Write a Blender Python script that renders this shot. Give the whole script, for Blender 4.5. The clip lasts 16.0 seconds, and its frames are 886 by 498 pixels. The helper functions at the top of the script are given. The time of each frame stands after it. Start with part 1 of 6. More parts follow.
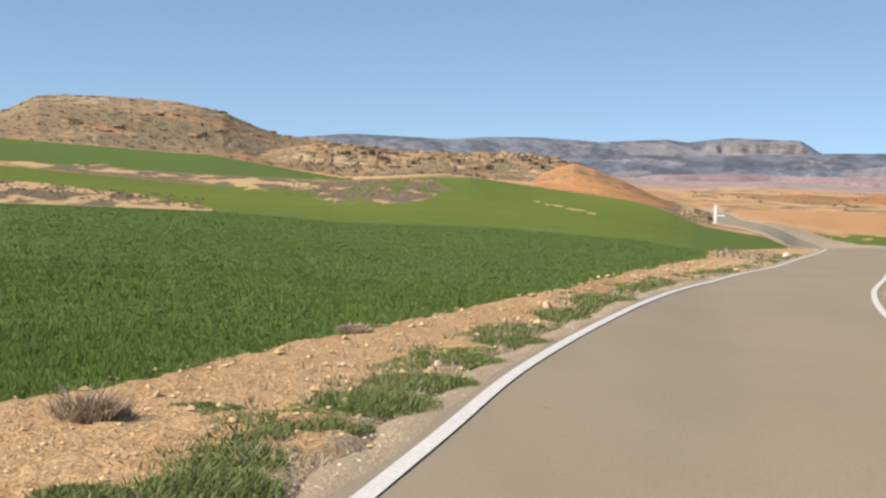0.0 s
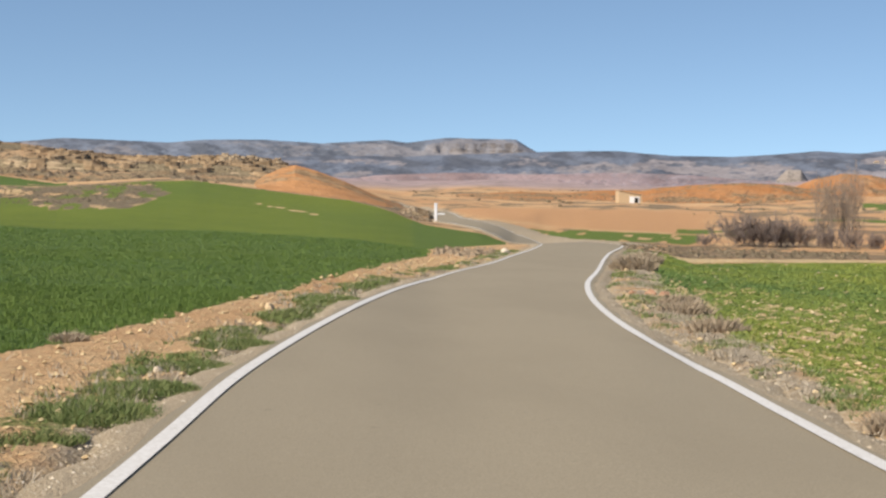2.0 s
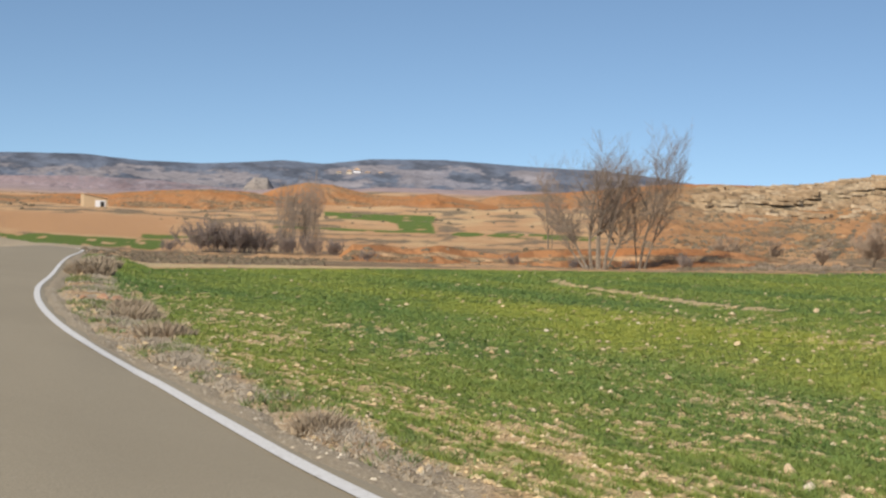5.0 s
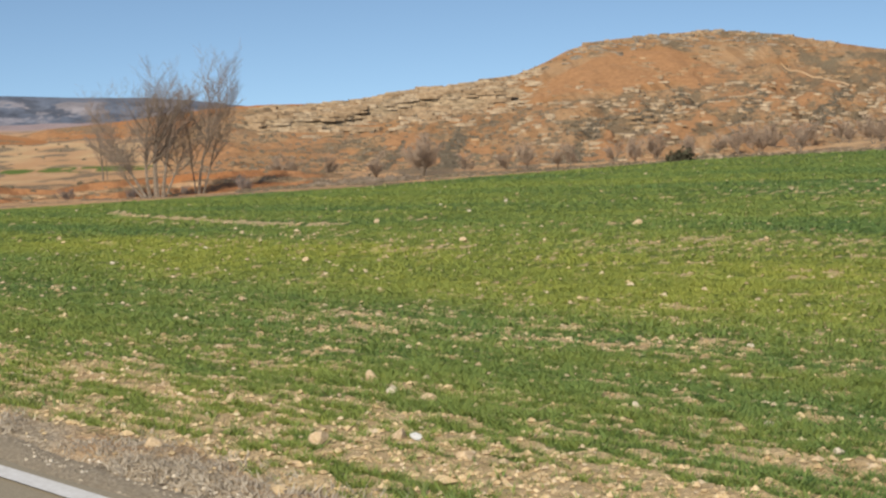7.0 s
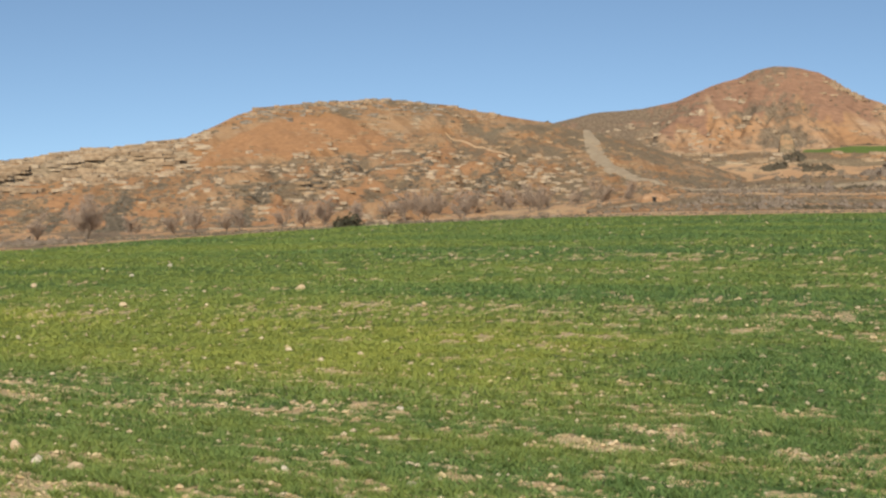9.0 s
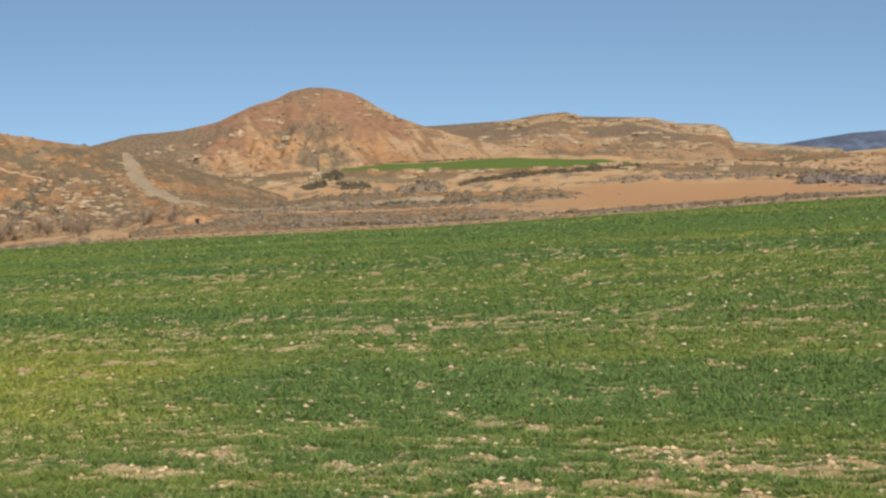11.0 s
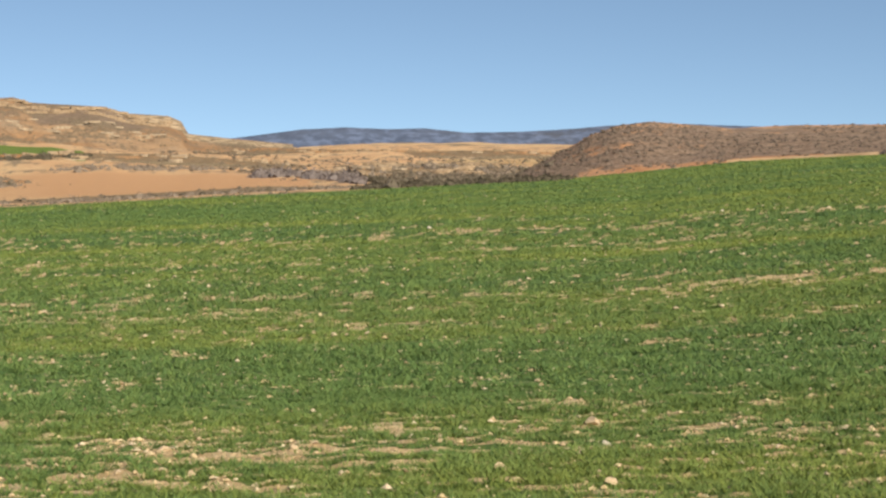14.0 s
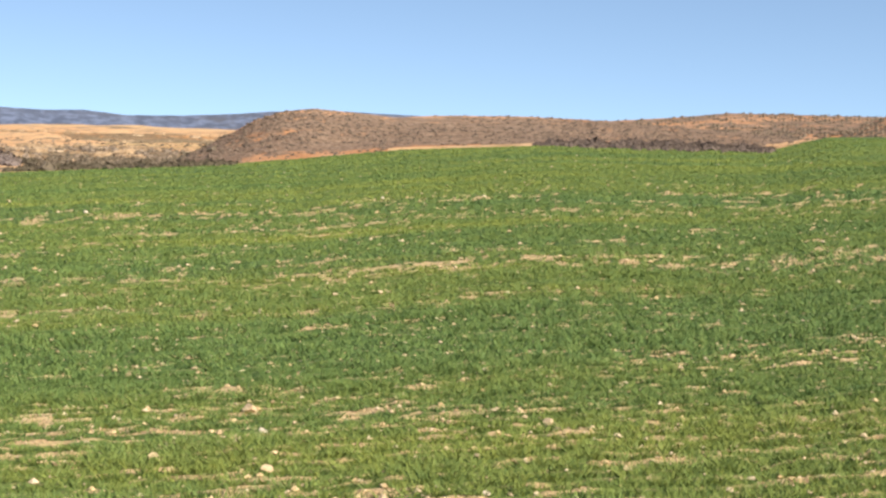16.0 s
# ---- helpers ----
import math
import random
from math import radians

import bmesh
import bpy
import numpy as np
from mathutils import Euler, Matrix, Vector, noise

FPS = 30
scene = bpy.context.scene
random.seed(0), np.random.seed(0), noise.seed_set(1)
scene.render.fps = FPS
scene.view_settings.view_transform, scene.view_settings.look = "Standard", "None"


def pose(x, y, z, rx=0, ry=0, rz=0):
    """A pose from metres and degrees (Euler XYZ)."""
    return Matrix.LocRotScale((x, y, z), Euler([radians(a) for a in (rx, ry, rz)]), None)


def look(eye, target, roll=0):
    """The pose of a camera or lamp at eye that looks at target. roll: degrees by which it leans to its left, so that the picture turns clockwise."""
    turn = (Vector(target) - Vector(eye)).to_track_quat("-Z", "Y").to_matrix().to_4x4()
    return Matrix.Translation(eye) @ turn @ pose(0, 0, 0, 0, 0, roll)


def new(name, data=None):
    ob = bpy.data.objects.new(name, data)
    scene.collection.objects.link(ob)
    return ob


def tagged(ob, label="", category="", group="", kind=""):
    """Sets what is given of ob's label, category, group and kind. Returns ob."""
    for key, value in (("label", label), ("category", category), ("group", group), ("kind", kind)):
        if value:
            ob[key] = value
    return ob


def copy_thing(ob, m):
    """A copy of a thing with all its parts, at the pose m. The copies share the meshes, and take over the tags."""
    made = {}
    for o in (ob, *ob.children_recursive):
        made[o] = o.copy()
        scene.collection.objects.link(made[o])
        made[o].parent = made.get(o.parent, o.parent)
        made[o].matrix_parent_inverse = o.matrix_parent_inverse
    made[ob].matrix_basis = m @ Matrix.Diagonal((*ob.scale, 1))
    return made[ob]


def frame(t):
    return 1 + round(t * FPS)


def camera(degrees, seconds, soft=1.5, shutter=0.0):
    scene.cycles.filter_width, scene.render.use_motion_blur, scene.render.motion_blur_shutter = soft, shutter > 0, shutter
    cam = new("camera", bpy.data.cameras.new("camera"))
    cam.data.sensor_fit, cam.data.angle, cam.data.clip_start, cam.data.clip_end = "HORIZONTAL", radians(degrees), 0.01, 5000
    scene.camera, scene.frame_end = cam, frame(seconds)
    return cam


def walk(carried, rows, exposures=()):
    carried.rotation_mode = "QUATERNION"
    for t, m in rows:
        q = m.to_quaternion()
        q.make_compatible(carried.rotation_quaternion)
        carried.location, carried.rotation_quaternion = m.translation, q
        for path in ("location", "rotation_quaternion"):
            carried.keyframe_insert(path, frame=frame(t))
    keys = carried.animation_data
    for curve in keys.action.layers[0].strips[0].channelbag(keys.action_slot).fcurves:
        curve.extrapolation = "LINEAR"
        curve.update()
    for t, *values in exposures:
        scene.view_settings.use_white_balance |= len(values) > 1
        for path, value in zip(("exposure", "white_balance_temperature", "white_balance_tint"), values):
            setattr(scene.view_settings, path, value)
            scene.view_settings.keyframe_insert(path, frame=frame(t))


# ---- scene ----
from mathutils.bvhtree import BVHTree

# ---------------------------------------------------------------- camera
# a man on the road turns on his heel: seconds, bearing, tilt, lean (degrees), eye x, y, z (m)
EYE_ROWS = [
    (0.0, 0.00, -3.44, 1.21, -0.18, -0.11, 1.73),
    (0.5, 2.91, -3.44, 0.95, -0.16, -0.09, 1.72),
    (1.0, 5.23, -3.57, 1.24, -0.14, -0.05, 1.71),
    (1.5, 7.58, -3.84, 0.82, -0.14, -0.04, 1.71),
    (2.0, 10.61, -3.24, 0.32, -0.13, -0.05, 1.71),
    (2.5, 14.28, -2.54, -1.03, -0.12, -0.05, 1.71),
    (3.0, 18.30, -2.37, -1.28, -0.08, -0.05, 1.70),
    (3.5, 22.61, -2.29, -0.37, -0.02, -0.02, 1.71),
    (3.7, 23.85, -2.23, 0.04, 0.00, 0.00, 1.70),
    (5.8, 35.25, -3.59, 1.45, 0.28, 0.06, 1.67),
    (6.0, 36.56, -3.87, 1.07, 0.26, 0.06, 1.67),
    (6.5, 42.50, -4.14, 0.28, 0.22, 0.11, 1.67),
    (7.0, 47.74, -5.48, -1.43, 0.20, 0.16, 1.65),
    (7.5, 50.96, -4.41, -0.06, 0.18, 0.12, 1.67),
    (8.0, 53.08, -4.04, 0.25, 0.16, 0.06, 1.67),
    (8.5, 56.34, -3.47, 0.26, 0.15, 0.02, 1.67),
    (9.0, 60.46, -3.18, -0.27, 0.15, -0.02, 1.67),
    (9.5, 66.25, -3.23, -1.78, 0.14, -0.05, 1.67),
    (10.0, 71.08, -2.85, -0.33, 0.13, -0.08, 1.68),
    (10.2, 72.70, -2.55, -0.51, 0.12, -0.08, 1.68),
    (12.3, 83.63, -4.35, 0.02, 0.03, -0.05, 1.71),
    (12.5, 84.58, -4.39, 0.63, 0.03, -0.06, 1.71),
    (13.0, 89.76, -3.74, -0.45, 0.01, -0.02, 1.71),
    (13.5, 94.84, -2.83, 0.28, 0.04, 0.01, 1.71),
    (14.0, 98.73, -3.27, -0.04, 0.02, 0.02, 1.69),
    (14.5, 101.60, -5.02, 0.16, 0.02, 0.02, 1.69),
    (15.0, 104.89, -5.55, 0.53, 0.02, 0.00, 1.69),
    (15.5, 108.49, -5.72, 0.94, 0.03, 0.00, 1.68),
    (16.0, 111.67, -3.69, 1.05, 0.05, -0.02, 1.69),
]


def eye_pose(bearing, tilt, lean, x, y, z):
    a, e = radians(bearing), radians(tilt)
    way = Vector((math.sin(a) * math.cos(e), math.cos(a) * math.cos(e), math.sin(e)))
    return look(Vector((x, y, z)), Vector((x, y, z)) + way * 10, lean)


cam = camera(33.14, 16.0, soft=2.45)
walk(cam, [(t, eye_pose(*row)) for t, *row in EYE_ROWS],
     exposures=[(0.0, 0.60, 7150, 13), (1.0, 0.54, 7150, 13), (1.5, 0.53, 7100, 13), (2.5, 0.36, 6980, 12), (3.5, 0.28, 6850, 12), (6.0, 0.08, 6800, 11), (6.5, 0.00, 6850, 12), (7.0, 0.12, 6850, 11), (7.5, 0.20, 6850, 11), (8.0, 0.18, 6850, 12), (8.5, 0.18, 6800, 11), (9.0, 0.14, 6800, 11),
                (10.0, 0.02, 6800, 11), (12.5, 0.35, 7250, 9), (13.5, 0.41, 7200, 10), (14.5, 0.38, 7250, 12), (15.0, 0.68, 7200, 13), (15.5, 0.82, 7400, 15), (16.0, 0.86, 7300, 15)])

# ---------------------------------------------------------------- world and sun
SUN_BEARING, SUN_HEIGHT = 245.0, 38.0
world = bpy.data.worlds.new("sky")
scene.world = world
world.use_nodes = True
sky = world.node_tree.nodes.new("ShaderNodeTexSky")
sky.sky_type, sky.sun_disc = "NISHITA", False
sky.sun_elevation, sky.sun_rotation = radians(SUN_HEIGHT), radians(SUN_BEARING)
sky.altitude, sky.air_density, sky.dust_density, sky.ozone_density = 600, 1.0, 0.25, 1.6
# clear dry air: the blue reaches far down to the horizon
gaze = world.node_tree.nodes.new("ShaderNodeTexCoord")
lift = world.node_tree.nodes.new("ShaderNodeVectorMath")
lift.operation = "MULTIPLY_ADD"
lift.inputs[1].default_value, lift.inputs[2].default_value = (1, 1, 1.5), (0, 0, 0.17)
even = world.node_tree.nodes.new("ShaderNodeVectorMath")
even.operation = "NORMALIZE"
world.node_tree.links.new(gaze.outputs["Generated"], lift.inputs[0])
world.node_tree.links.new(lift.outputs[0], even.inputs[0])
world.node_tree.links.new(even.outputs[0], sky.inputs["Vector"])
backdrop = world.node_tree.nodes["Background"]
tint = world.node_tree.nodes.new("ShaderNodeMix")
tint.data_type, tint.blend_type = "RGBA", "MULTIPLY"
tint.inputs[0].default_value, tint.inputs[7].default_value = 1.0, (0.90, 1.0, 1.02, 1)
world.node_tree.links.new(sky.outputs[0], tint.inputs[6])
world.node_tree.links.new(tint.outputs[2], backdrop.inputs["Color"])
backdrop.inputs["Strength"].default_value = 0.117

sun = new("sun", bpy.data.lights.new("sun", "SUN"))
sun.data.energy, sun.data.angle, sun.data.color = 4.8, radians(0.53), (1.0, 0.93, 0.82)
a, e = radians(SUN_BEARING), radians(SUN_HEIGHT)
sun.matrix_world = look((math.sin(a) * math.cos(e) * 60, math.cos(a) * math.cos(e) * 60, math.sin(e) * 60), (0, 0, 0))


# ---------------------------------------------------------------- materials
class Nodes:
    """A short hand for building node materials."""

    def __init__(self, name, rough=0.9, spec=0.2):
        self.m = bpy.data.materials.new(name)
        self.m.use_nodes = True
        self.t = self.m.node_tree
        self.b = self.t.nodes["Principled BSDF"]
        self.b.inputs["Roughness"].default_value = rough
        self.b.inputs["Specular IOR Level"].default_value = spec
        self.co = self.t.nodes.new("ShaderNodeTexCoord").outputs["Object"]

    def put(self, socket, v):
        if isinstance(v, bpy.types.NodeSocket):
            self.t.links.new(v, socket)
        elif isinstance(v, (tuple, list)) and len(v) == 3 and len(socket.default_value) == 4:
            socket.default_value = (*v, 1)
        else:
            socket.default_value = v

    def attr(self, name):
        n = self.t.nodes.new("ShaderNodeAttribute")
        n.attribute_name = name
        return n.outputs["Fac"]

    def noise(self, scale, detail=4, rough=0.6, stretch=None, distort=0.0):
        n = self.t.nodes.new("ShaderNodeTexNoise")
        n.inputs["Scale"].default_value = scale
        n.inputs["Detail"].default_value = detail
        n.inputs["Roughness"].default_value = rough
        n.inputs["Distortion"].default_value = distort
        co = self.co
        if stretch:
            mp = self.t.nodes.new("ShaderNodeMapping")
            mp.inputs["Scale"].default_value = stretch
            self.t.links.new(co, mp.inputs["Vector"])
            co = mp.outputs[0]
        self.t.links.new(co, n.inputs["Vector"])
        return n.outputs["Fac"]

    def ramp(self, v, lo, hi):
        n = self.t.nodes.new("ShaderNodeMapRange")
        n.inputs["From Min"].default_value, n.inputs["From Max"].default_value = lo, hi
        n.interpolation_type = "SMOOTHSTEP"
        self.put(n.inputs["Value"], v)
        return n.outputs["Result"]

    def math(self, op, a, b=0.0):
        n = self.t.nodes.new("ShaderNodeMath")
        n.operation = op
        self.put(n.inputs[0], a)
        self.put(n.inputs[1], b)
        return n.outputs[0]

    def mix(self, f, a, b, mode="MIX"):
        n = self.t.nodes.new("ShaderNodeMix")
        n.data_type, n.blend_type = "RGBA", mode
        self.put(n.inputs[0], f)
        self.put(n.inputs[6], a)
        self.put(n.inputs[7], b)
        return n.outputs[2]

    def island(self):
        return self.t.nodes.new("ShaderNodeNewGeometry").outputs["Random Per Island"]

    def obrand(self):
        return self.t.nodes.new("ShaderNodeObjectInfo").outputs["Random"]

    def done(self, colour, height=None, strength=0.5, distance=0.05):
        self.put(self.b.inputs["Base Color"], colour)
        if height is not None:
            n = self.t.nodes.new("ShaderNodeBump")
            n.inputs["Strength"].default_value, n.inputs["Distance"].default_value = strength, distance
            self.t.links.new(height, n.inputs["Height"])
            self.t.links.new(n.outputs[0], self.b.inputs["Normal"])
        return self.m


def ground_material():
    """Clay soil under a thin crop; the ground's own attributes say how much grows where."""
    n = Nodes("ground_soil_and_crop", 0.95, 0.1)
    fine, mid, big = n.noise(9, 5), n.noise(1.1, 4), n.noise(0.045, 5)
    soil = n.mix(n.ramp(mid, 0.3, 0.7), (0.50, 0.30, 0.150), (0.60, 0.395, 0.215))
    soil = n.mix(n.ramp(fine, 0.35, 0.75), soil, (0.66, 0.465, 0.265))
    soil = n.mix(n.math("MULTIPLY", n.ramp(big, 0.45, 0.7), 0.45), soil, (0.37, 0.165, 0.065))
    # low spots between clods are browned, crevice shade painted into the soil
    clod = n.noise(24, 4, 0.65)
    soil = n.mix(n.math("MULTIPLY", n.ramp(clod, 0.52, 0.38), 0.45), soil, (0.22, 0.120, 0.058))
    pale = n.mix(n.ramp(fine, 0.3, 0.7), (0.48, 0.365, 0.19), (0.64, 0.51, 0.30))
    soil = n.mix(n.attr("pale"), soil, pale)
    tilled = n.mix(n.ramp(fine, 0.3, 0.7), (0.43, 0.235, 0.115), (0.54, 0.32, 0.165))
    soil = n.mix(n.attr("clay"), soil, tilled)
    soil = n.mix(n.attr("far_mauve"), soil, n.mix(n.ramp(big, 0.4, 0.6), (0.25, 0.195, 0.19), (0.39, 0.30, 0.285)))
    scrub = n.mix(n.ramp(n.noise(2.3, 4), 0.35, 0.65), (0.12, 0.098, 0.064), (0.25, 0.195, 0.13))
    scrub_at = n.ramp(n.math("ADD", n.attr("scrub"), n.math("MULTIPLY", n.math("SUBTRACT", mid, 0.5), 0.9)), 0.3, 0.7)
    soil = n.mix(scrub_at, soil, scrub)
    gravel = n.mix(n.ramp(n.noise(38, 3), 0.4, 0.62), (0.33, 0.26, 0.17), (0.54, 0.45, 0.33))
    soil = n.mix(n.attr("gravel"), soil, gravel)
    tone = n.attr("tone")
    blades = n.noise(55, 3, 0.7)
    dark = n.mix(n.ramp(blades, 0.3, 0.7), (0.050, 0.100, 0.029), (0.106, 0.176, 0.058))
    light = n.mix(n.ramp(blades, 0.3, 0.7), (0.115, 0.155, 0.024), (0.208, 0.248, 0.048))
    crop = n.mix(tone, dark, light)
    crop = n.mix(n.math("MULTIPLY", n.ramp(n.noise(0.3, 3), 0.35, 0.7), 0.25), crop, (0.085, 0.13, 0.03))
    # bare lines between the drill rows
    xyz = n.t.nodes.new("ShaderNodeSeparateXYZ")
    n.t.links.new(n.co, xyz.inputs[0])
    along = n.math("SUBTRACT", xyz.outputs[0], n.math("MULTIPLY", xyz.outputs[1], 0.12))
    drill = n.math("MULTIPLY", n.math("COSINE", n.math("MULTIPLY", along, 2 * math.pi / 0.18)), n.attr("drilled"))
    ragged = n.math("ADD", n.math("MULTIPLY", n.math("SUBTRACT", n.noise(16, 4, 0.7), 0.5), 0.7), n.math("MULTIPLY", drill, 0.10))
    cover = n.ramp(n.math("ADD", n.attr("cover"), ragged), 0.36, 0.64)
    return n.done(n.mix(cover, soil, crop), n.math("ADD", fine, n.math("ADD", n.math("MULTIPLY", blades, 0.3), n.math("MULTIPLY", clod, 1.0))), 1.0, 0.06)


def hill_material(name, clay, rock, scrub, scrub_amount, scale=1.0, bump=0.8, fall=0.0, second=None):
    """Bare clay slope with rock ledges and dry scrub, all drawn out along the beds."""
    n = Nodes(name, 0.95, 0.08)
    at = n.t.nodes.new("ShaderNodeAttribute")
    at.attribute_name = "bed"
    n.co = at.outputs["Vector"]
    fine, mid, big = n.noise(1.3 * scale, 5, 0.62, (0.6, 1.2, 1)), n.noise(0.22 * scale, 5, 0.6, (0.7, 1.3, 1)), n.noise(0.05 * scale, 4, 0.5, (1, 2, 1))
    beds = n.noise(0.6 * scale, 5, 0.62, (0.28, 1.7, 1))
    gully_shade = n.noise(0.3 * scale, 4, 0.6, (1.0, 0.30, 1), 0.8)
    soil = n.mix(n.ramp(fine, 0.3, 0.7), tuple(c * 0.9 for c in clay), tuple(min(1, c * 1.15) for c in clay))
    soil = n.mix(n.math("MULTIPLY", n.ramp(big, 0.42, 0.62), 0.8), soil, tuple(c * k for c, k in zip(clay, (0.95, 0.78, 0.62))))
    soil = n.mix(n.math("MULTIPLY", n.ramp(mid, 0.5, 0.7), 0.55), soil, tuple(min(1, c * k) for c, k in zip(clay, (1.1, 1.28, 1.55))))
    # dark streaks down the slope: gully shading painted into the clay colour
    soil = n.mix(n.math("MULTIPLY", n.ramp(gully_shade, 0.50, 0.60), fall), soil, tuple(c * k for c, k in zip(clay, (0.55, 0.50, 0.48))))
    if second:
        other = n.mix(n.ramp(fine, 0.3, 0.7), tuple(c * 0.85 for c in second), tuple(min(1, c * 1.2) for c in second))
        stain_at = n.ramp(n.math("ADD", n.attr("stain"), n.math("MULTIPLY", n.math("SUBTRACT", mid, 0.5), 0.8)), 0.3, 0.7)
        soil = n.mix(stain_at, soil, other)
    stone = n.mix(n.ramp(n.noise(0.9 * scale, 5, 0.7, (0.5, 2.2, 1)), 0.40, 0.60), tuple(c * 0.40 for c in rock), rock)
    ledge = n.ramp(n.math("ADD", n.attr("ledge"), n.math("MULTIPLY", n.math("SUBTRACT", beds, 0.5), 1.6)), 0.36, 0.54)
    soil = n.mix(ledge, soil, stone)
    grow = n.ramp(n.math("ADD", n.math("ADD", n.math("MULTIPLY", mid, 0.40), n.math("MULTIPLY", n.math("ADD", fine, beds), 0.40)), n.attr("scrub")), 0.94 - scrub_amount, 1.12 - scrub_amount)
    leaf = n.mix(n.ramp(n.noise(2.4 * scale, 3), 0.4, 0.6), scrub, tuple(c * 1.9 for c in scrub))
    return n.done(n.mix(n.math("MULTIPLY", grow, 0.85), soil, leaf), n.math("ADD", fine, n.math("ADD", mid, n.math("MULTIPLY", beds, 1.3))), bump, 0.5 / scale)


def simple(name, one, two, scale, rough=0.9, bump=0.3, dist=0.02, spec=0.2, rand=0.0):
    n = Nodes(name, rough, spec)
    f = n.noise(scale, 5)
    col = n.mix(n.ramp(f, 0.3, 0.7), one, two)
    if rand:
        col = n.mix(n.math("MULTIPLY", n.island(), rand), col, tuple(c * 0.45 for c in one))
    return n.done(col, f, bump, dist)


def asphalt_material():
    n = Nodes("worn_asphalt", 0.85, 0.25)
    grain, patch = n.noise(70, 3, 0.7), n.noise(0.5, 4, 0.6, (1.0, 0.35, 1))
    col = n.mix(n.ramp(grain, 0.3, 0.7), (0.214, 0.181, 0.124), (0.318, 0.272, 0.192))
    col = n.mix(n.math("MULTIPLY", n.ramp(patch, 0.35, 0.7), 0.45), col, (0.222, 0.188, 0.13))
    crack = n.ramp(n.noise(2.5, 6, 0.7), 0.66, 0.72)
    col = n.mix(n.math("MULTIPLY", crack, 0.35), col, (0.10, 0.085, 0.065))
    return n.done(col, grain, 0.35, 0.004)


def paint_material():
    n = Nodes("road_paint", 0.6, 0.3)
    f = n.noise(26, 5, 0.7)
    col = n.mix(n.ramp(f, 0.3, 0.7), (0.52, 0.50, 0.46), (0.66, 0.65, 0.62))
    col = n.mix(n.ramp(n.noise(7, 5), 0.64, 0.76), col, (0.33, 0.29, 0.23))
    return n.done(col, f, 0.2, 0.003)


def leaf_material(name, one, two, tip):
    n = Nodes(name, 0.65, 0.22)
    r = n.island()
    col = n.mix(r, one, two)
    col = n.mix(n.attr("tone"), col, tip)
    return n.done(col)


M_GROUND = ground_material()
M_ASPHALT, M_PAINT = asphalt_material(), paint_material()
M_ORANGE = hill_material("orange_clay_hill", (0.335, 0.210, 0.112), (0.44, 0.33, 0.205), (0.105, 0.085, 0.055), 0.42, 2.0, 1.0, 0.50, (0.335, 0.182, 0.088))
M_TAN = hill_material("tan_scrub_hill", (0.345, 0.235, 0.137), (0.44, 0.34, 0.22), (0.125, 0.102, 0.064), 0.48, 0.9)
M_BUTTE = hill_material("eroded_clay_butte", (0.395, 0.255, 0.145), (0.48, 0.36, 0.23), (0.120, 0.094, 0.062), 0.37, 0.5, 0.9, 0.75, (0.270, 0.155, 0.095))
M_MESA = hill_material("tan_mesa_scree", (0.35, 0.225, 0.125), (0.44, 0.33, 0.21), (0.125, 0.095, 0.060), 0.38, 0.4, 0.8, 0.5, (0.195, 0.140, 0.095))
M_DARK = hill_material("heather_brown_hill", (0.38, 0.22, 0.125), (0.34, 0.25, 0.17), (0.105, 0.080, 0.060), 0.45, 1.6)
M_MOUND = hill_material("bare_orange_mound", (0.395, 0.202, 0.090), (0.42, 0.32, 0.2), (0.15, 0.11, 0.065), 0.36, 0.45, 0.5, 0.2)
M_REDBANK = hill_material("red_clay_bank", (0.42, 0.205, 0.09), (0.46, 0.30, 0.17), (0.12, 0.088, 0.052), 0.36, 1.0, 1.0, 0.7)
M_BANK = hill_material("clay_bank", (0.43, 0.245, 0.115), (0.45, 0.34, 0.215), (0.115, 0.088, 0.054), 0.44, 1.2, 0.9, 0.6)
# the three far ranges have distance haze painted into their bluish base colours
M_RANGE = hill_material("hazed_limestone_range", (0.205, 0.202, 0.215), (0.38, 0.345, 0.33), (0.082, 0.098, 0.124), 0.46, 0.0075, 0.5)
M_FOREST = hill_material("hazed_pine_range", (0.24, 0.222, 0.228), (0.43, 0.37, 0.34), (0.064, 0.080, 0.106), 0.48, 0.0075, 0.5)
M_BLUE = hill_material("hazed_distant_range", (0.098, 0.120, 0.166), (0.125, 0.145, 0.185), (0.080, 0.102, 0.148), 0.50, 0.012, 0.25)
M_GRAVEL = simple("pale_shoulder_gravel", (0.25, 0.20, 0.135), (0.50, 0.41, 0.285), 48, 0.95, 1.0, 0.03)
M_PALEHILL = hill_material("whitish_earth_mound", (0.50, 0.42, 0.33), (0.56, 0.48, 0.39), (0.24, 0.19, 0.14), 0.30, 0.6, 0.5)
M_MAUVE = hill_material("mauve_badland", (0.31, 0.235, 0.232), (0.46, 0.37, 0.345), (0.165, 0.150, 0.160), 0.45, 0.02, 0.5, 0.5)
M_QUARRY = hill_material("pale_quarry_rock", (0.27, 0.24, 0.215), (0.34, 0.305, 0.27), (0.15, 0.13, 0.11), 0.4, 0.06, 0.4)
M_CROP = leaf_material("young_cereal_blades", (0.042, 0.098, 0.026), (0.152, 0.238, 0.070), (0.275, 0.295, 0.055))
M_LEFTCROP = leaf_material("dense_cereal_blades", (0.056, 0.112, 0.020), (0.090, 0.158, 0.032), (0.165, 0.21, 0.045))
M_DRY = leaf_material("dry_grey_grass", (0.225, 0.190, 0.142), (0.34, 0.295, 0.228), (0.44, 0.385, 0.30))
